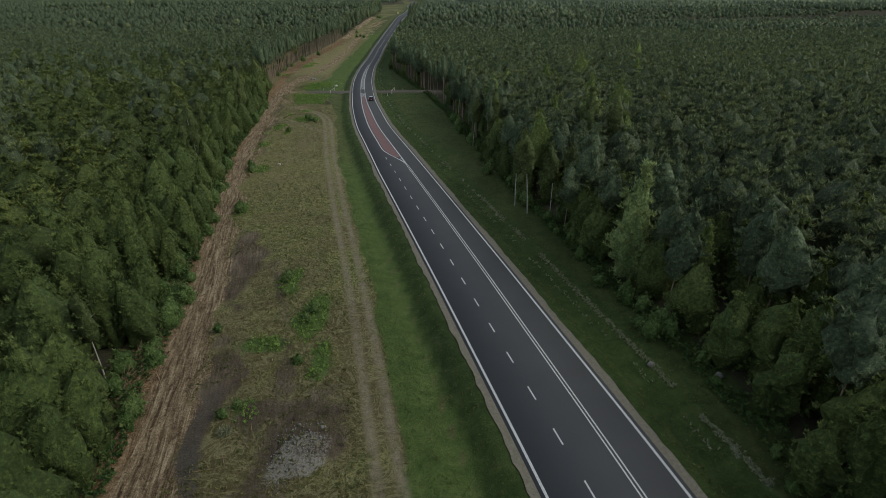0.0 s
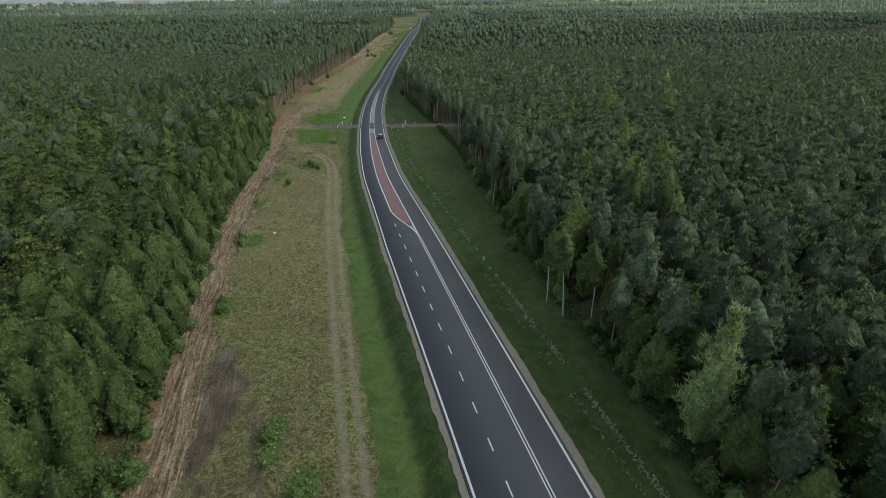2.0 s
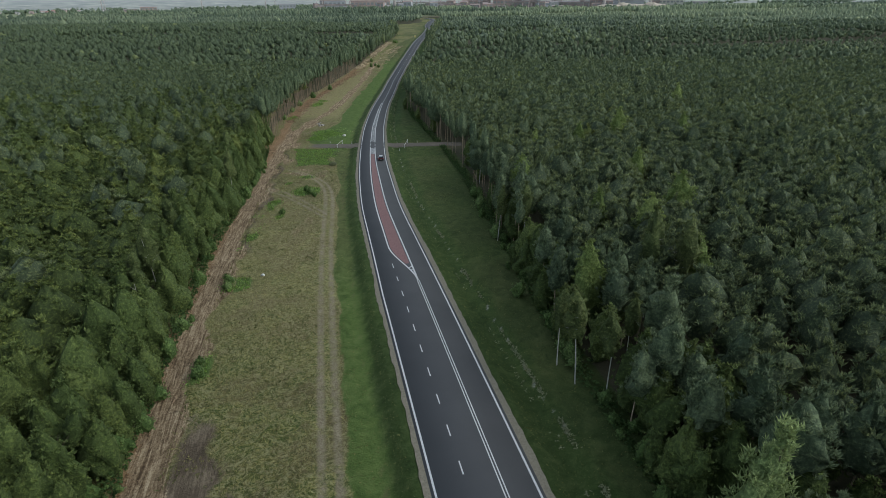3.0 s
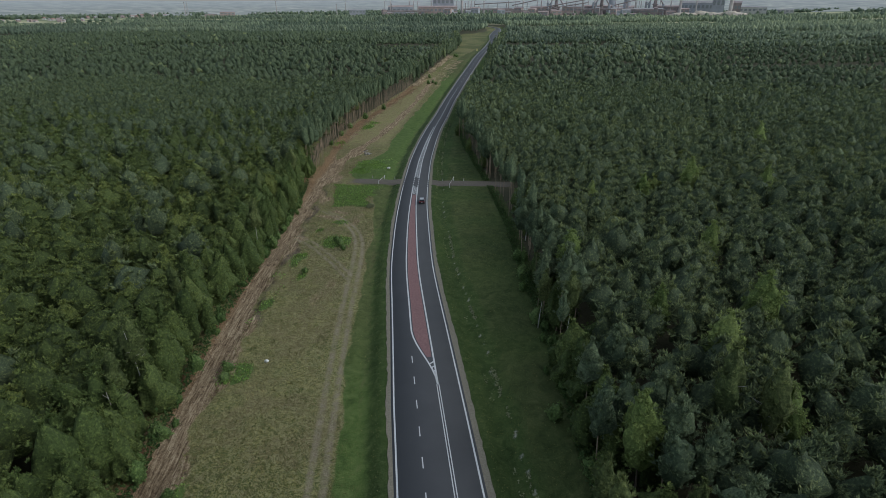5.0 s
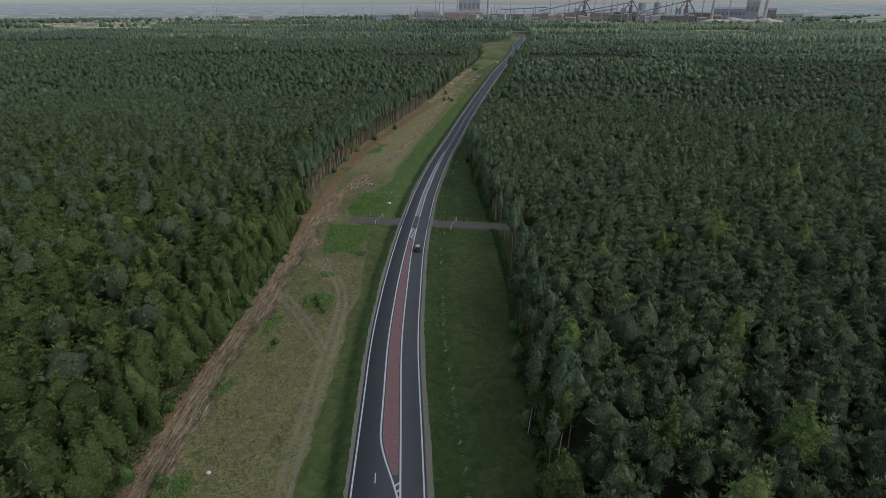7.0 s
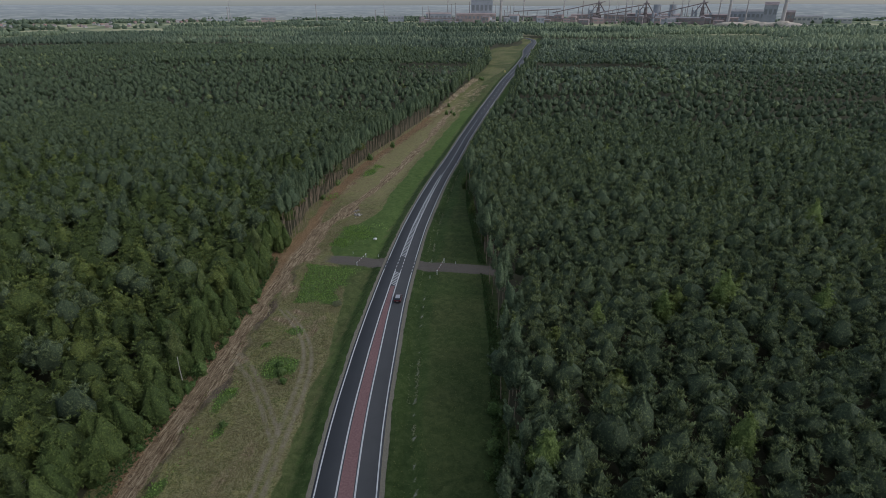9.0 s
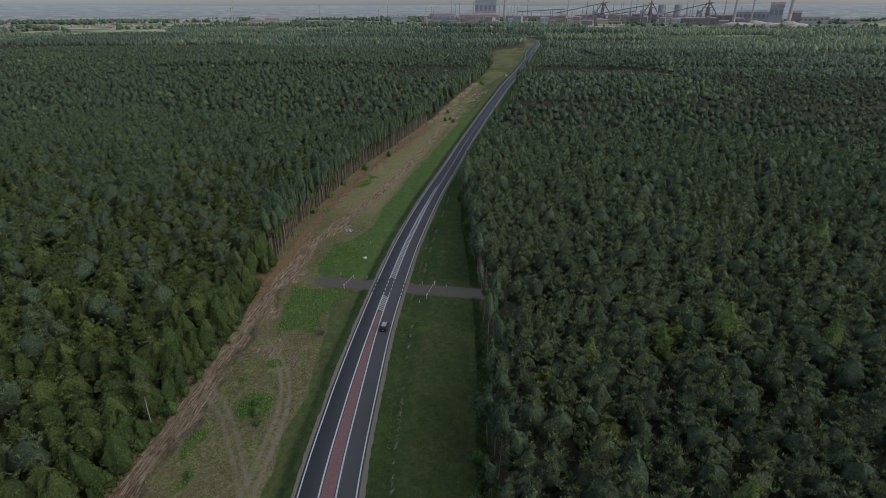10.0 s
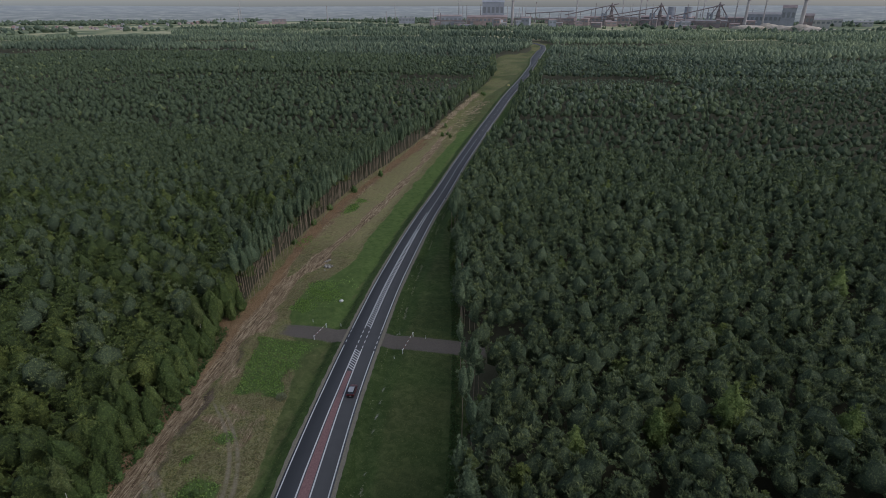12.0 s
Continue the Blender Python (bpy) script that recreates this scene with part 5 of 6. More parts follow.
def brush_pile(x, y, wide, n, seed):
    """A heap of thin cut branches."""
    r = np.random.RandomState(seed)
    root = tagged(new("brush_pile"), "tangled heap of cut brown branches at the edge of the wood", "branches", group="brush piles")
    root.matrix_basis = pose(x, y, float(ground_z(x, y)))
    for k in range(n):
        a, q = r.uniform(0, 6.28), wide * math.sqrt(r.rand())
        foot = Vector((q * math.cos(a), q * math.sin(a), r.uniform(0.02, 0.35)))
        b = r.normal(1.2, 0.7)
        tip = foot + Vector((math.cos(b), math.sin(b), r.uniform(0.05, 0.6))) * r.uniform(1.0, 2.6)
        bm = bmesh.new()
        tube(bm, foot, tip, 0.04, 0.015, 5)
        part("branch", bm, M_DEAD, root)


brush_pile(-31.0, 42.2, 1.6, 34, 3)
brush_pile(-31.8, 46.5, 1.1, 16, 4)
brush_pile(-86.5, 322, 2.0, 26, 5)


def dead_trunk(x, y, top, label):
    """A bare leaning stem with a few broken twigs."""
    root = tagged(new("dead_tree"), label, "dead tree")
    root.matrix_basis = pose(x, y, float(ground_z(x, y)))
    a, b = Vector((0, 0, -0.4)), Vector(top)
    m = a.lerp(b, 0.5) + Vector((0.12, 0.1, 0))
    bm = bmesh.new()
    tube(bm, a, m, 0.12, 0.09, 7)
    tube(bm, m, b, 0.09, 0.03, 7)
    part("trunk", bm, M_BIRCHBARK, root)
    for k, (t, dx, dy) in enumerate(((0.45, 0.9, 0.2), (0.6, -0.8, 0.3), (0.75, 0.6, -0.4), (0.88, -0.5, -0.2))):
        p = a.lerp(b, t)
        bm = bmesh.new()
        tube(bm, p, p + Vector((dx, dy, 0.7)), 0.035, 0.012, 5)
        part("twig", bm, M_BIRCHBARK, root)


dead_trunk(-51.6, 103.7, (2.1, -2.0, 9.6), "bare leaning grey trunk at the edge of the leafy wood")
for i in range(5):
    yy = 28 + 9 * rl.random()
    log(-21 + 4 * rl.random(), yy, rl.uniform(0, 180), rl.uniform(0.9, 2.2), 0.03, "thin broken branch on dark bare soil", M_DEAD)


# ---------------------------------------------------------------- boom barriers, posts and signs
M_POST = plain("painted_steel_white", (0.68, 0.68, 0.66), 0.5, 0, 4, 0.12)
M_REDPAINT = plain("painted_steel_red", (0.17, 0.05, 0.045), 0.5, 0, 4, 0.15)
M_STEEL = plain("galvanised_steel", (0.36, 0.37, 0.38), 0.45, 0.7, 6, 0.2)
M_YELLOW = plain("yellow_sheet", (0.78, 0.66, 0.28), 0.5, 0, 4, 0.15)


def barrier(x, y0, y1, lean):
    """A striped boom across the forest road."""
    z = float(fall((y0 + y1) / 2))
    root = tagged(new("boom_barrier"), "white and red striped boom barrier across the forest road", "barrier", group="boom barriers")
    root.matrix_basis = pose(x, y0, z, 0, 0, lean)
    L = y1 - y0
    for yy in (0.0, L):
        bm = bmesh.new()
        tube(bm, (0, yy, -0.3), (0, yy, 1.0), 0.09, 0.09, 8)
        box(bm, -0.14, 0.14, yy - 0.14, yy + 0.14, 0.98, 1.1)
        part("post", bm, M_POST, root, "white post")
    n = 9
    for k in range(n):
        bm = bmesh.new()
        tube(bm, (0, L * k / n, 0.92), (0, L * (k + 1) / n, 0.92), 0.07, 0.07, 8)
        part("boom_section", bm, M_POST if k % 2 == 0 else M_REDPAINT, root)


barrier(-47.3, 233.0, 239.6, -5)
barrier(-21.5, 232.6, 241.2, -2)


def guide_post(x, y):
    """A white roadside guide post."""
    root = tagged(new("guide_post"), "white plastic guide post with a dark band by the road", "post", group="roadside guide posts")
    root.matrix_basis = pose(x, y, float(ground_z(x, y)))
    bm = bmesh.new()
    box(bm, -0.06, 0.06, -0.05, 0.05, -0.2, 1.0)
    bmesh.ops.bevel(bm, geom=bm.edges[:], offset=0.02, segments=1)
    part("post", bm, M_POST, root)
    bm = bmesh.new()
    box(bm, -0.064, 0.064, -0.054, 0.054, 0.72, 0.88)
    part("band", bm, M_REDPAINT, root)


for gx, gy in ((-52.0, 241.8), (-25.5, 242.5), (-17.4, 240.8), (-43.6, 242.6), (-23.2, 230.5)):
    guide_post(gx, gy)


def road_sign(x, y, face, label, size=0.9, height=2.2, turn=0):
    root = tagged(new("road_sign"), label, "sign")
    root.matrix_basis = pose(x, y, float(ground_z(x, y)), 0, 0, turn)
    bm = bmesh.new()
    tube(bm, (0, 0.05, -0.3), (0, 0.05, height + size), 0.04, 0.04, 8)
    part("post", bm, M_STEEL, root)
    bm = bmesh.new()
    box(bm, -size / 2, size / 2, -0.03, 0.0, height, height + size)
    bmesh.ops.bevel(bm, geom=[e for e in bm.edges if abs((e.verts[0].co - e.verts[1].co).y) > 0.02], offset=0.08, segments=2)
    part("sign_plate", bm, face, root)


road_sign(-51.5, 676, M_YELLOW, "yellow square road sign on a steel post", 2.0, 1.8)
road_sign(-39.5, 905, M_POST, "white road sign on a steel post", 1.4, 2.0)
road_sign(-40.2, 360, M_STEEL, "grey back of a small road sign on a post", 0.8, 2.0, 180)


# ---------------------------------------------------------------- car
def car():
    paint, trim = plain("dark_red_paint", (0.085, 0.018, 0.020), 0.3, 0.3, 3, 0.1), plain("black_trim", (0.018, 0.018, 0.02), 0.6, 0, 5, 0.2)
    glass, tm = material("car_glass")[0], None
    g = glass.node_tree.nodes["Principled BSDF"]
    g.inputs["Base Color"].default_value, g.inputs["Roughness"].default_value, g.inputs["Specular IOR Level"].default_value = (0.015, 0.017, 0.02, 1), 0.06, 0.8
    roofm = plain("silver_roof", (0.42, 0.41, 0.42), 0.35, 0.4, 4, 0.1)
    lamp = plain("tail_lamp_red", (0.35, 0.02, 0.02), 0.25, 0, 4, 0.1)
    root = tagged(new("car"), "dark red estate car with a silver roof driving on the asphalt", "car")
    p, q = road_point(1.75, 214.0), road_point(1.75, 216.0)
    root.matrix_basis = Matrix.Translation(p) @ (q - p).to_track_quat("Y", "Z").to_matrix().to_4x4()

    def loft(sections, name, mat, label=""):
        """Cross-sections along the car: y, half width, bottom, top, top half width."""
        bm = bmesh.new()
        rings = []
        for y, w, z0, z1, wt in sections:
            rings.append([bm.verts.new(c) for c in ((-w, y, z0), (-w, y, (z0 + z1) / 2 + 0.05), (-wt, y, z1), (wt, y, z1), (w, y, (z0 + z1) / 2 + 0.05), (w, y, z0))])
        for a, b in zip(rings, rings[1:]):
            for i in range(6):
                bm.faces.new((a[i], a[(i + 1) % 6], b[(i + 1) % 6], b[i]))
        bm.faces.new(rings[0][::-1])
        bm.faces.new(rings[-1])
        bmesh.ops.recalc_face_normals(bm, faces=bm.faces[:])
        bmesh.ops.bevel(bm, geom=bm.edges[:], offset=0.035, segments=1)
        return part(name, bm, mat, root, label)

    loft([(-2.15, 0.80, 0.35, 0.95, 0.72), (-2.0, 0.88, 0.25, 1.02, 0.80), (-0.6, 0.90, 0.22, 1.03, 0.82), (0.9, 0.90, 0.22, 1.0, 0.80), (1.95, 0.84, 0.25, 0.80, 0.70), (2.15, 0.74, 0.33, 0.68, 0.62)], "body", paint)
    loft([(-1.98, 0.78, 0.98, 1.10, 0.70), (-1.72, 0.76, 0.98, 1.50, 0.60), (0.1, 0.76, 0.98, 1.52, 0.60), (0.95, 0.78, 0.98, 1.06, 0.70)], "window_band", glass, "dark tinted windows")
    loft([(-1.75, 0.60, 1.47, 1.53, 0.56), (-0.8, 0.62, 1.49, 1.56, 0.58), (0.15, 0.60, 1.47, 1.54, 0.56)], "roof", roofm, "pale silver roof")
    for sx in (-1, 1):
        for yy in (-1.3, 1.35):
            bm = bmesh.new()
            tube(bm, (sx * 0.70, yy, 0.32), (sx * 0.91, yy, 0.32), 0.32, 0.32, 16)
            wheel = part("wheel", bm, trim, root, "black tyre")
            bm = bmesh.new()
            tube(bm, (sx * 0.905, yy, 0.32), (sx * 0.925, yy, 0.32), 0.2, 0.18, 12)
            part("rim", bm, M_STEEL, wheel)
        bm = bmesh.new()
        box(bm, sx * 0.72 - 0.1, sx * 0.72 + 0.1, -2.13, -2.04, 0.72, 0.98)
        part("tail_lamp", bm, lamp, root, "red tail lamp")
        bm = bmesh.new()
        box(bm, sx * 0.98 - 0.09, sx * 0.98 + 0.09, 0.62, 0.78, 0.98, 1.12)
        part("wing_mirror", bm, paint, root)
    bm = bmesh.new()
    box(bm, -0.82, 0.82, -2.22, -2.10, 0.32, 0.56)
    bmesh.ops.bevel(bm, geom=bm.edges[:], offset=0.04, segments=1)
    part("bumper", bm, trim, root, "black bumper")
    bm = bmesh.new()
    box(bm, -0.26, 0.26, -2.235, -2.215, 0.58, 0.69)
    part("number_plate", bm, M_POST, root, "plain white number plate")


car()


# ---------------------------------------------------------------- the steelworks and the villages on the plain
# Haze is put into the works' colours: pale, greyed and close in tone
M_HALL = plain("brown_cladding", (0.33, 0.255, 0.235), 0.8, 0, 0.06, 0.2)
M_GREYHALL = plain("grey_cladding", (0.31, 0.32, 0.345), 0.8, 0, 0.05, 0.15)
M_CHIM = plain("chimney_concrete", (0.40, 0.365, 0.35), 0.9, 0, 0.04, 0.15)
M_RUST = plain("rusty_steelwork", (0.25, 0.205, 0.20), 0.85, 0, 0.05, 0.25)
M_ROOF = plain("pale_roof_sheet", (0.30, 0.285, 0.28), 0.7, 0, 0.05, 0.12)
M_TILE = plain("red_roof_tile", (0.33, 0.20, 0.17), 0.85, 0, 0.3, 0.25)
M_WALL = plain("rendered_wall", (0.44, 0.42, 0.39), 0.9, 0, 0.2, 0.12)
M_SAND = plain("ore_and_sand", (0.54, 0.46, 0.37), 0.95, 0, 0.08, 0.3)
M_PANE = plain("dark_panes", (0.19, 0.20, 0.21), 0.3, 0, 0.3, 0.2)
WORKS = (17.4, 119.0)


def plain_at(bearing, distance):
    """A place on the plain at a bearing (degrees right of ahead) and a distance from the hill of the start."""
    a = radians(bearing)
    x, y = WORKS[0] + math.sin(a) * distance, WORKS[1] + math.cos(a) * distance
    return x, y, float(ground_z(x, y))


def chimney(bearing, distance, height, r, band=True, mat=None, label="tall concrete chimney of the steelworks"):
    x, y, z = plain_at(bearing, distance)
    root = tagged(new("chimney"), label, "chimney", group="steelworks chimneys")
    root.matrix_basis = pose(x, y, z)
    r, height = r * 0.54, height * 0.84
    bm = bmesh.new()
    tube(bm, (0, 0, -5), (0, 0, height), r, r * 0.62, 16)
    part("shaft", bm, mat or M_CHIM, root)
    if band:
        bm = bmesh.new()
        tube(bm, (0, 0, height * 0.94), (0, 0, height + 1), r * 0.72, r * 0.70, 16)
        part("crown_ring", bm, M_RUST, root)
        bm = bmesh.new()
        tube(bm, (0, 0, height * 0.6), (0, 0, height * 0.61), r * 0.9, r * 0.9, 16)
        part("gallery", bm, M_RUST, root)


def hall(bearing, distance, wide, deep, high, mat, roof=None, bays=6, label="large industrial hall of the steelworks", turn=0.0):
    x, y, z = plain_at(bearing, distance)
    wide, high = wide * 0.88, high * 0.78
    root = tagged(new("industrial_hall"), label, "building", group="steelworks halls")
    root.matrix_basis = pose(x, y, z, 0, 0, -bearing + turn)
    bm = bmesh.new()
    box(bm, -wide / 2, wide / 2, -deep / 2, deep / 2, -6, high)
    part("wall", bm, mat, root)
    bm = bmesh.new()
    vs = [bm.verts.new(c) for c in ((-wide / 2 - 1, -deep / 2 - 1, high), (wide / 2 + 1, -deep / 2 - 1, high), (wide / 2 + 1, deep / 2 + 1, high), (-wide / 2 - 1, deep / 2 + 1, high),
                                    (-wide / 2 - 1, 0, high + high * 0.16), (wide / 2 + 1, 0, high + high * 0.16))]
    for q in ((0, 1, 5, 4), (2, 3, 4, 5), (1, 2, 5), (3, 0, 4), (3, 2, 1, 0)):
        bm.faces.new([vs[i] for i in q])
    part("roof", bm, roof or M_ROOF, root)
    for k in range(bays):
        bm = bmesh.new()
        cx = -wide / 2 + wide * (k + 0.5) / bays
        box(bm, cx - wide * 0.3 / bays, cx + wide * 0.3 / bays, -deep / 2 - 0.3, -deep / 2 + 0.2, high * 0.55, high * 0.8)
        part("window", bm, M_PANE, root)


def conveyor(b0, b1, distance, z0, z1, label="inclined covered conveyor on steel trestles"):
    a, b = Vector(plain_at(b0, distance)), Vector(plain_at(b1, distance))
    root = tagged(new("conveyor"), label, "conveyor", group="steelworks conveyors")
    root.matrix_basis = Matrix.Translation(a)
    d = b - a
    p, q = Vector((0, 0, z0 * 0.8)), d + Vector((0, 0, z1 * 0.8))
    bm = bmesh.new()
    tube(bm, p, q, 2.0, 2.0, 4)
    part("gantry", bm, M_RUST, root)
    for k in range(5):
        t = (k + 0.5) / 5
        foot = d * t
        top = p.lerp(q, t)
        bm = bmesh.new()
        tube(bm, foot + Vector((-4, 0, -5)), top, 0.8, 0.6, 4)
        tube(bm, foot + Vector((4, 0, -5)), top, 0.8, 0.6, 4)
        part("trestle", bm, M_RUST, root)


def furnace(bearing, distance, s, label="blast furnace with pipes and steel platforms"):
    x, y, z = plain_at(bearing, distance)
    root = tagged(new("blast_furnace"), label, "furnace", group="blast furnaces")
    root.matrix_basis = pose(x, y, z, 0, 0, -bearing)
    for name, a, b, r0, r1, m in (("shaft", (0, 0, -5), (0, 0, 60), 11, 7, M_RUST), ("throat", (0, 0, 60), (0, 0, 92), 4, 3, M_RUST), ("downcomer", (0, 0, 88), (34, 0, 40), 2.6, 2.6, M_RUST),
                                  ("dust_catcher", (34, 0, -5), (34, 0, 42), 6, 6, M_GREYHALL), ("stove", (-24, 0, -5), (-24, 0, 52), 5, 5, M_GREYHALL), ("stove", (-37, 0, -5), (-37, 0, 52), 5, 5, M_GREYHALL), ("skip_bridge", (-60, 0, 0), (-2, 0, 84), 1.8, 1.8, M_RUST)):
        bm = bmesh.new()
        tube(bm, Vector(a) * s, Vector(b) * s, r0 * s, r1 * s, 10)
        part(name, bm, m, root)
    for h in (22, 40, 62, 78):
        bm = bmesh.new()
        box(bm, -13 * s, 13 * s, -11 * s, 11 * s, h * s, (h + 2) * s)
        part("platform", bm, M_RUST, root)


def cooling_tower(bearing, distance, r, h):
    x, y, z = plain_at(bearing, distance)
    bm = bmesh.new()
    prof = [(1.0, -4), (0.86, 0.25 * h), (0.70, 0.55 * h), (0.64, 0.75 * h), (0.68, h)]
    rings = [[bm.verts.new((math.cos(i * math.pi / 10) * r * k, math.sin(i * math.pi / 10) * r * k, zz)) for i in range(20)] for k, zz in prof]
    for a, b in zip(rings, rings[1:]):
        for i in range(20):
            bm.faces.new((a[i], a[(i + 1) % 20], b[(i + 1) % 20], b[i]))
    ob = part("cooling_tower", bm, M_GREYHALL)
    ob.matrix_basis = pose(x, y, z)
    tagged(ob, "pale concrete cooling tower of the steelworks", "cooling tower", group="cooling towers")


_b = [(0, -50.89), (200, -43.18), (430, -32.63), (580, -24.90), (700, -18.39), (870, -9.0), (906, -7.02), (1080, 2.21), (1180, 7.19), (1320, 13.63), (1420, 17.83), (1568, 23.40)]


def skyline(px):
    """The bearing in degrees of a place along the skyline."""
    return float(np.interp(px, [p for p, _ in _b], [q for _, q in _b]))


B = skyline
for px, dist, h, r in ((906, 2600, 190, 12), (812, 2700, 170, 4.5), (767, 2450, 78, 3.4), (777, 2450, 80, 4.0), (819, 2650, 92, 4.5), (826, 2650, 96, 4.5), (700, 3000, 108, 4), (684, 3000, 62, 5), (580, 3000, 92, 5),
                       (897, 2700, 92, 4), (918, 2700, 84, 4), (924, 2700, 88, 4), (930, 2750, 96, 4), (948, 2900, 112, 6), (1020, 2800, 130, 7), (1232, 2700, 125, 5), (1243, 2750, 130, 5), (1300, 2650, 150, 6),
                       (1318, 2500, 190, 11), (1350, 2600, 142, 6), (1418, 2480, 190, 14), (1100, 2800, 140, 5), (1131, 2750, 128, 6), (1141, 2750, 122, 5), (428, 2900, 118, 3), (424, 2950, 72, 5)):
    chimney(B(px), dist, h, r, r > 4.2)
for px, dist, w, dp, h, m, rf in ((862, 2500, 190, 60, 46, M_HALL, M_HALL), (872, 2560, 105, 50, 118, M_GREYHALL, M_GREYHALL), (795, 2480, 120, 50, 48, M_GREYHALL, M_HALL), (770, 2380, 45, 30, 22, M_HALL, M_ROOF),
                                  (890, 2360, 36, 30, 20, M_WALL, M_ROOF), (493, 2900, 75, 40, 26, M_HALL, M_ROOF), (465, 2900, 60, 40, 14, M_HALL, M_ROOF), (1060, 2700, 150, 40, 40, M_HALL, M_HALL), (1110, 2650, 95, 40, 42, M_HALL, M_ROOF),
                                  (985, 2900, 120, 40, 30, M_HALL, M_ROOF), (1160, 2750, 140, 50, 44, M_RUST, M_HALL), (1300, 2700, 130, 40, 42, M_HALL, M_HALL), (1355, 2650, 165, 30, 62, M_GREYHALL, M_ROOF), (1393, 2550, 52, 40, 92, M_GREYHALL, M_RUST),
                                  (1428, 2560, 44, 30, 60, M_RUST, M_RUST), (1450, 2700, 90, 40, 40, M_WALL, M_ROOF), (1250, 2600, 170, 40, 30, M_RUST, M_ROOF), (545, 3100, 50, 30, 14, M_WALL, M_ROOF), (720, 2900, 90, 40, 30, M_GREYHALL, M_ROOF),
                                  (1480, 3000, 60, 30, 36, M_WALL, M_ROOF), (1530, 3100, 80, 30, 24, M_WALL, M_ROOF), (1200, 2900, 160, 40, 40, M_HALL, M_HALL)):
    hall(B(px), dist, w, dp, h, m, rf, max(3, int(w / 18)))
for a, b, dist, z0, z1 in ((1000, 1092, 2750, 50, 108), (1050, 1165, 2650, 35, 92), (1190, 1278, 2650, 48, 104), (930, 1015, 2850, 56, 70), (1062, 1140, 2600, 30, 62)):
    conveyor(B(a), B(b), dist, z0, z1)
for px, s in ((1080, 0.98), (1166, 0.98), (1270, 1.0)):
    furnace(B(px), 2680, s)
rw = random.Random(15)
for k in range(64):
    px = rw.uniform(745, 945) if k < 20 else rw.uniform(960, 1345)
    w = rw.uniform(12, 55)
    hall(B(px), rw.uniform(2330, 2900), w, rw.uniform(14, 40), rw.uniform(8, 38), rw.choice((M_HALL, M_RUST, M_HALL, M_GREYHALL)), rw.choice((M_HALL, M_RUST, M_ROOF)), 2, "small brown works building among pipes and halls", rw.uniform(-20, 20))
for k in range(26):
    px = rw.uniform(755, 940) if k < 9 else rw.uniform(965, 1345)
    chimney(B(px), rw.uniform(2450, 2900), rw.uniform(45, 105), rw.uniform(2.4, 4.0), False, rw.choice((M_RUST, M_CHIM)), "thin steel stack of the steelworks")


def pipe_bridge(b0, b1, distance, z):
    """A level run of pipes on trestles."""
    a, b = Vector(plain_at(b0, distance)), Vector(plain_at(b1, distance))
    root = tagged(new("pipe_bridge"), "rusty overhead pipe bridge on steel trestles", "pipes", group="pipe bridges")
    root.matrix_basis = Matrix.Translation(a)
    d = b - a
    for dz in (0.0, 3.2):
        bm = bmesh.new()
        tube(bm, Vector((0, 0, z + dz)), d + Vector((0, 0, z + dz)), 1.3, 1.3, 6)
        part("pipe", bm, M_RUST, root)
    for k in range(6):
        foot = d * ((k + 0.5) / 6)
        bm = bmesh.new()
        tube(bm, foot + Vector((0, 0, -4)), foot + Vector((0, 0, z)), 0.9, 0.7, 4)
        part("trestle", bm, M_RUST, root)


for a, b, dist, z in ((760, 850, 2440, 20), (905, 1000, 2600, 24), (985, 1075, 2560, 16), (1120, 1215, 2560, 22), (1225, 1335, 2540, 18), (1275, 1340, 2640, 30)):
    pipe_bridge(B(a), B(b), dist, z)
for px in (1186, 1216):
    cooling_tower(B(px), 2850, 25, 74)


def heap(bearing, distance, w, h):
    x, y, z = plain_at(bearing, distance)
    r = np.random.RandomState(int(w))
    v, f = lump(r, (0, 0, 0), (w, w * 0.6, h), 12, 6, 0.22)
    ob = new("slag_mound", tri_mesh("slag_mound", v, f, M_SAND))
    ob.matrix_basis = pose(x, y, z, 0, 0, -bearing)
    tagged(ob, "pale sandy mound of slag beside the steelworks", "mound", group="slag mounds")


for px, dist, w, h in ((1365, 2480, 42, 20), (1395, 2380, 50, 17), (1425, 2350, 44, 21), (1470, 2230, 50, 12), (1440, 2280, 36, 15), (1330, 2450, 60, 12)):
    heap(B(px), dist, w, h)


def house(x, y, turn, w, d, h, wall, roof):
    z = float(ground_z(x, y))
    root = tagged(new("house"), "small village house with a pitched roof among fields", "house", group="village houses")
    root.matrix_basis = pose(x, y, z, 0, 0, turn)
    bm = bmesh.new()
    box(bm, -w / 2, w / 2, -d / 2, d / 2, -2, h)
    part("wall", bm, wall, root)
    bm = bmesh.new()
    vs = [bm.verts.new(c) for c in ((-w / 2 - 0.6, -d / 2 - 0.6, h), (w / 2 + 0.6, -d / 2 - 0.6, h), (w / 2 + 0.6, d / 2 + 0.6, h), (-w / 2 - 0.6, d / 2 + 0.6, h), (-w / 2 - 0.6, 0, h + d * 0.45), (w / 2 + 0.6, 0, h + d * 0.45))]
    for q in ((0, 1, 5, 4), (2, 3, 4, 5), (1, 2, 5), (3, 0, 4), (3, 2, 1, 0)):
        bm.faces.new([vs[i] for i in q])
    part("roof", bm, roof, root)
    for k in (-1, 0, 1):
        bm = bmesh.new()
        box(bm, k * w * 0.3 - 0.8, k * w * 0.3 + 0.8, -d / 2 - 0.1, -d / 2 + 0.1, h * 0.35, h * 0.75)
        part("window", bm, M_PANE, root)


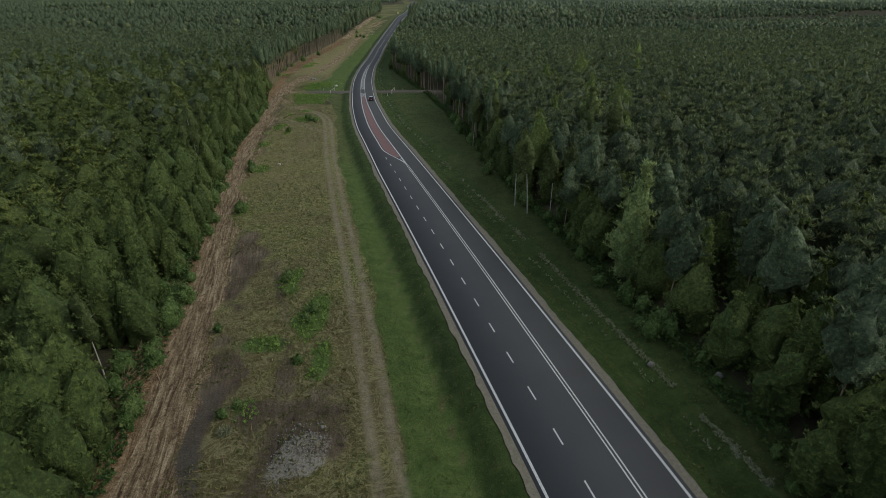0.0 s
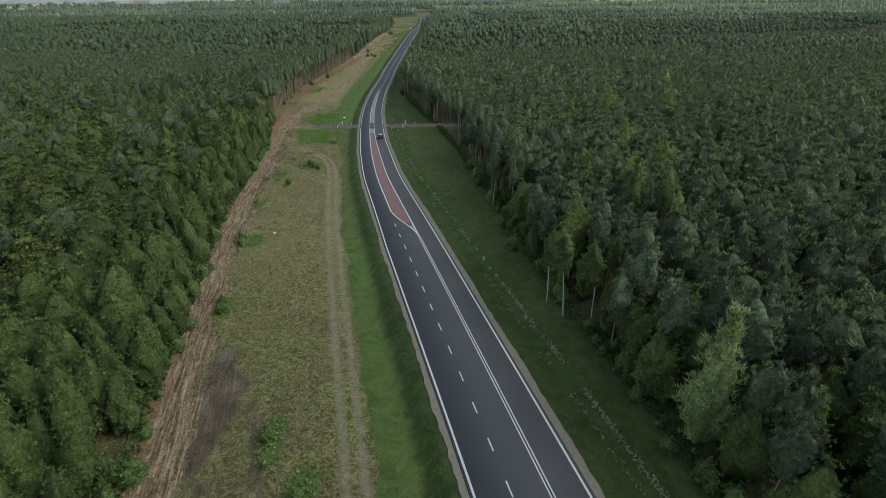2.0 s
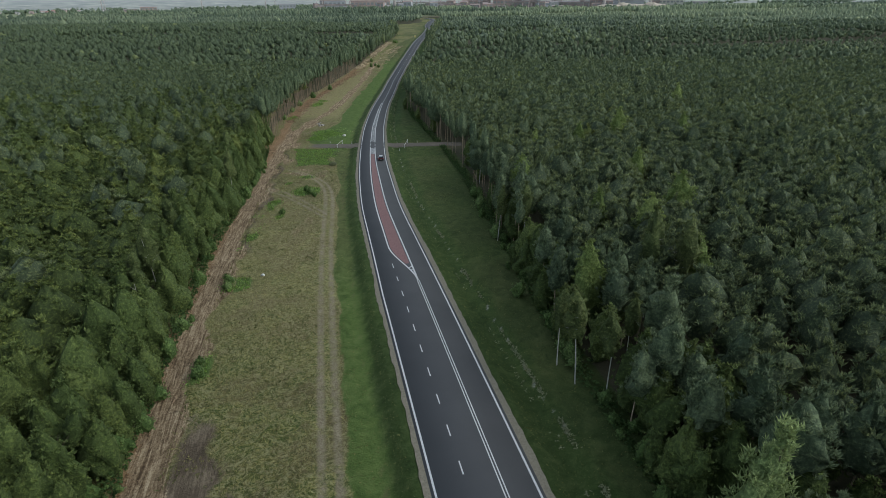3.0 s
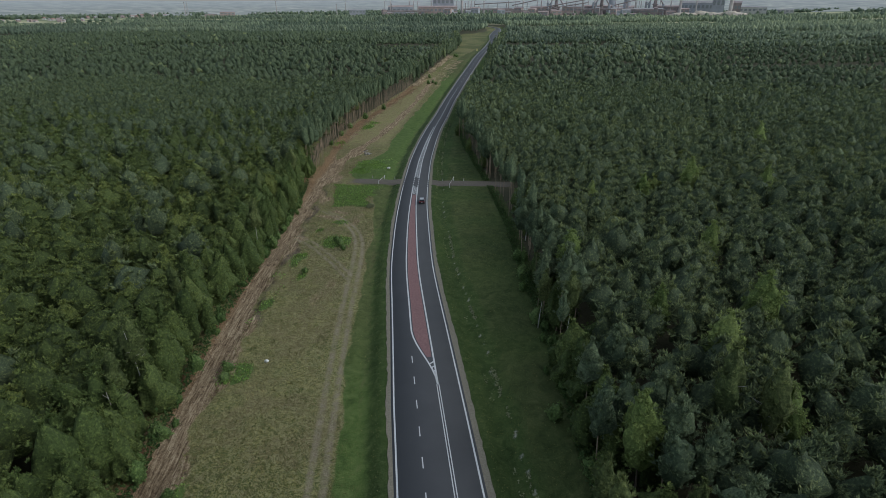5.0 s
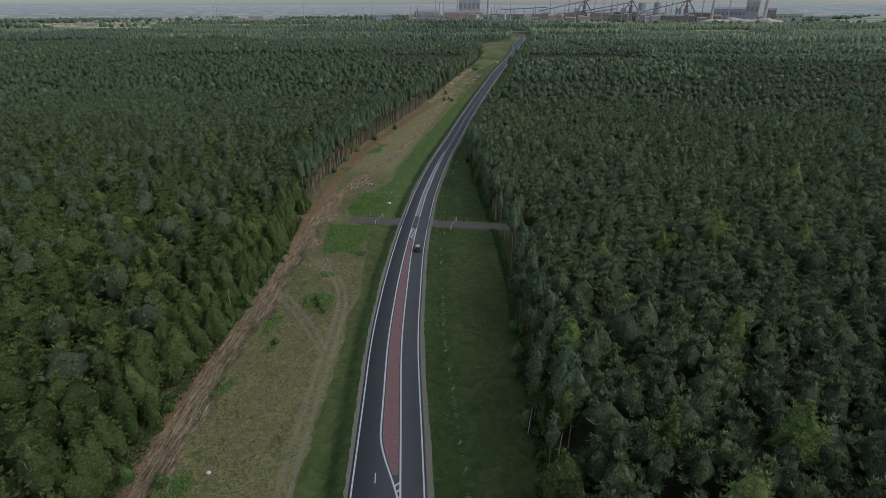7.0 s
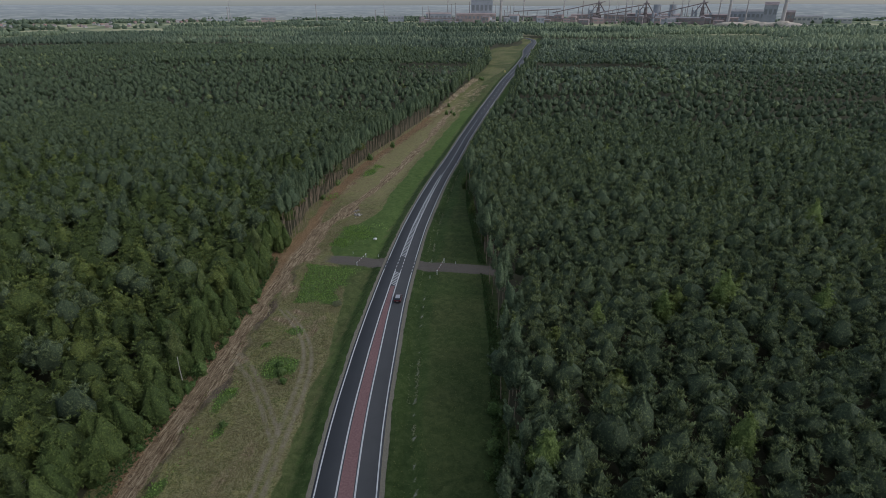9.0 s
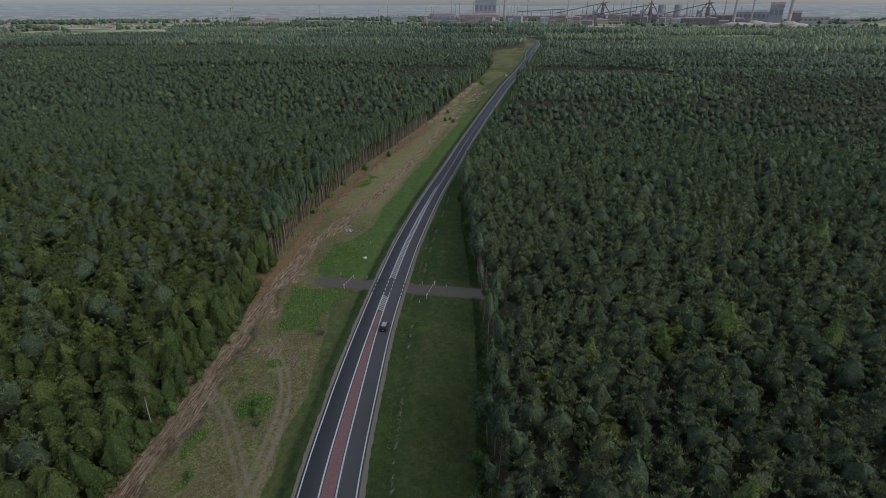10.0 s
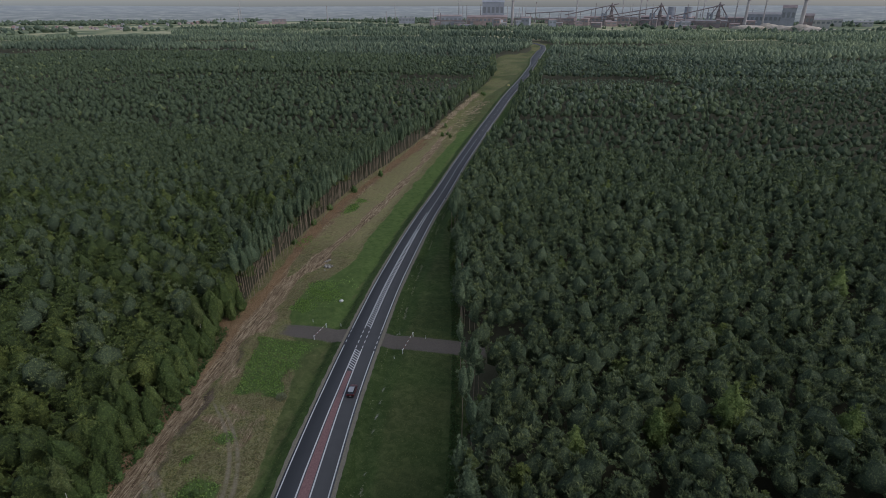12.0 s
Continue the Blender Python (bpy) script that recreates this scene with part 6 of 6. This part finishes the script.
rh = random.Random(4)
for px, dist, n, wide in ((40, 2600, 5, 60), (95, 2650, 4, 60), (180, 2550, 9, 110), (225, 2700, 7, 90), (285, 2850, 5, 80), (325, 2950, 6, 90), (365, 3000, 4, 60), (100, 3600, 3, 80), (390, 3500, 3, 80)):
    for k in range(n):
        x, y, _ = plain_at(B(px), dist + rh.uniform(-90, 90))
        house(x + rh.uniform(-wide, wide), y + rh.uniform(-wide, wide) * 0.6, rh.uniform(0, 180), rh.uniform(9, 16), rh.uniform(8, 11), rh.uniform(4, 7), rh.choice((M_WALL, M_WALL, M_HALL)), rh.choice((M_TILE, M_ROOF, M_HALL)))


# ---------------------------------------------------------------- far woods on the plain and the hills behind
def plain_woods():
    r = np.random.RandomState(61)
    x, y = jittered(-3600, 3000, 1500, 4300, 30, 62)
    dist = np.hypot(x, y)
    ok = in_view(x, y, 0) & (dist > 2000) & (wave(x, y * 2.0, 330) + 0.4 * wave(x, y, 120) > 0.80) & (dist < 4300)
    ok &= ~((np.abs(x - 250) < 1000) & (y > 2000) & (y < 2900) & (wave(x, y, 60) < 0.75)) & ~((x < -1150) & (dist < 3000) & (wave(x, y, 90) < 0.66))
    x, y = x[ok], y[ok]
    tp = [leaf_crown(np.random.RandomState(180 + i), 6, 0, 1, 1, 15, 13, 0.0, (6, 3), shoot=0, jag=0.17) for i in range(6)]
    forest("far_forest", "far belts of trees on the plain", x, y, tp, r.uniform(0.7, 1.2, len(x)), r.uniform(0.0, 0.35, len(x)), M_HAZYWOODS)


plain_woods()


def hills():
    """The far country that closes the view: it rises gently to the horizon, pale with distance, with belts of woods and fields."""
    m, t, p = material("hazy_country")
    pos = t.nodes.new("ShaderNodeNewGeometry").outputs["Position"]
    flat = node(t, "ShaderNodeMapping", Scale=(0.012, 0.012, 0.06))
    t.links.new(pos, flat.inputs["Vector"])
    belts = noise_tex(t, 1.0, 5, 0.65, flat.outputs[0])
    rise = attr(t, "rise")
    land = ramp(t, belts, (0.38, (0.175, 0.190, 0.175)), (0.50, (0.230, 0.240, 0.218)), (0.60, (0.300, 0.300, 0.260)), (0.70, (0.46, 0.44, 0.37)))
    # haze is put into the colour: the land pales as it rises
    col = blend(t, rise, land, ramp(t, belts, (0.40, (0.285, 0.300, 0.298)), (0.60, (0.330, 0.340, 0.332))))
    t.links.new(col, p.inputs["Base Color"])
    # the surface also glows faintly, in place of light scattered by haze
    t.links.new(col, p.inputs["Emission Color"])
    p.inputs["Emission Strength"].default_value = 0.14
    p.inputs["Roughness"].default_value = 1.0
    a = np.linspace(radians(-75), radians(75), 260)
    rows, climb = [], []
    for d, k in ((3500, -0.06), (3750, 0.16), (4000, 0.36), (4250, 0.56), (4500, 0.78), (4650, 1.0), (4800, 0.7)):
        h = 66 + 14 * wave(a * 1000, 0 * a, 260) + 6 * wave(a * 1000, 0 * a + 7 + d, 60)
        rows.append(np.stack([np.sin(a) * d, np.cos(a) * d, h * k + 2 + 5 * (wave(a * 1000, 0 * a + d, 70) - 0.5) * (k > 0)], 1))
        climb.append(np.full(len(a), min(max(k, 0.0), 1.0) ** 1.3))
    n = len(a)
    v = np.concatenate(rows)
    f = np.concatenate([np.stack([np.arange(n - 1) + k * n, np.arange(1, n) + k * n, np.arange(1, n) + (k + 1) * n, np.arange(n - 1) + (k + 1) * n], 1) for k in range(len(rows) - 1)])
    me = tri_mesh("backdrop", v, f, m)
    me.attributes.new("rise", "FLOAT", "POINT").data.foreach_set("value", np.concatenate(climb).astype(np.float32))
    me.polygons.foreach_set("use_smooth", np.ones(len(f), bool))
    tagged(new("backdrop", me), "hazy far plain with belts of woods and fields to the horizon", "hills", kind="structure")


hills()
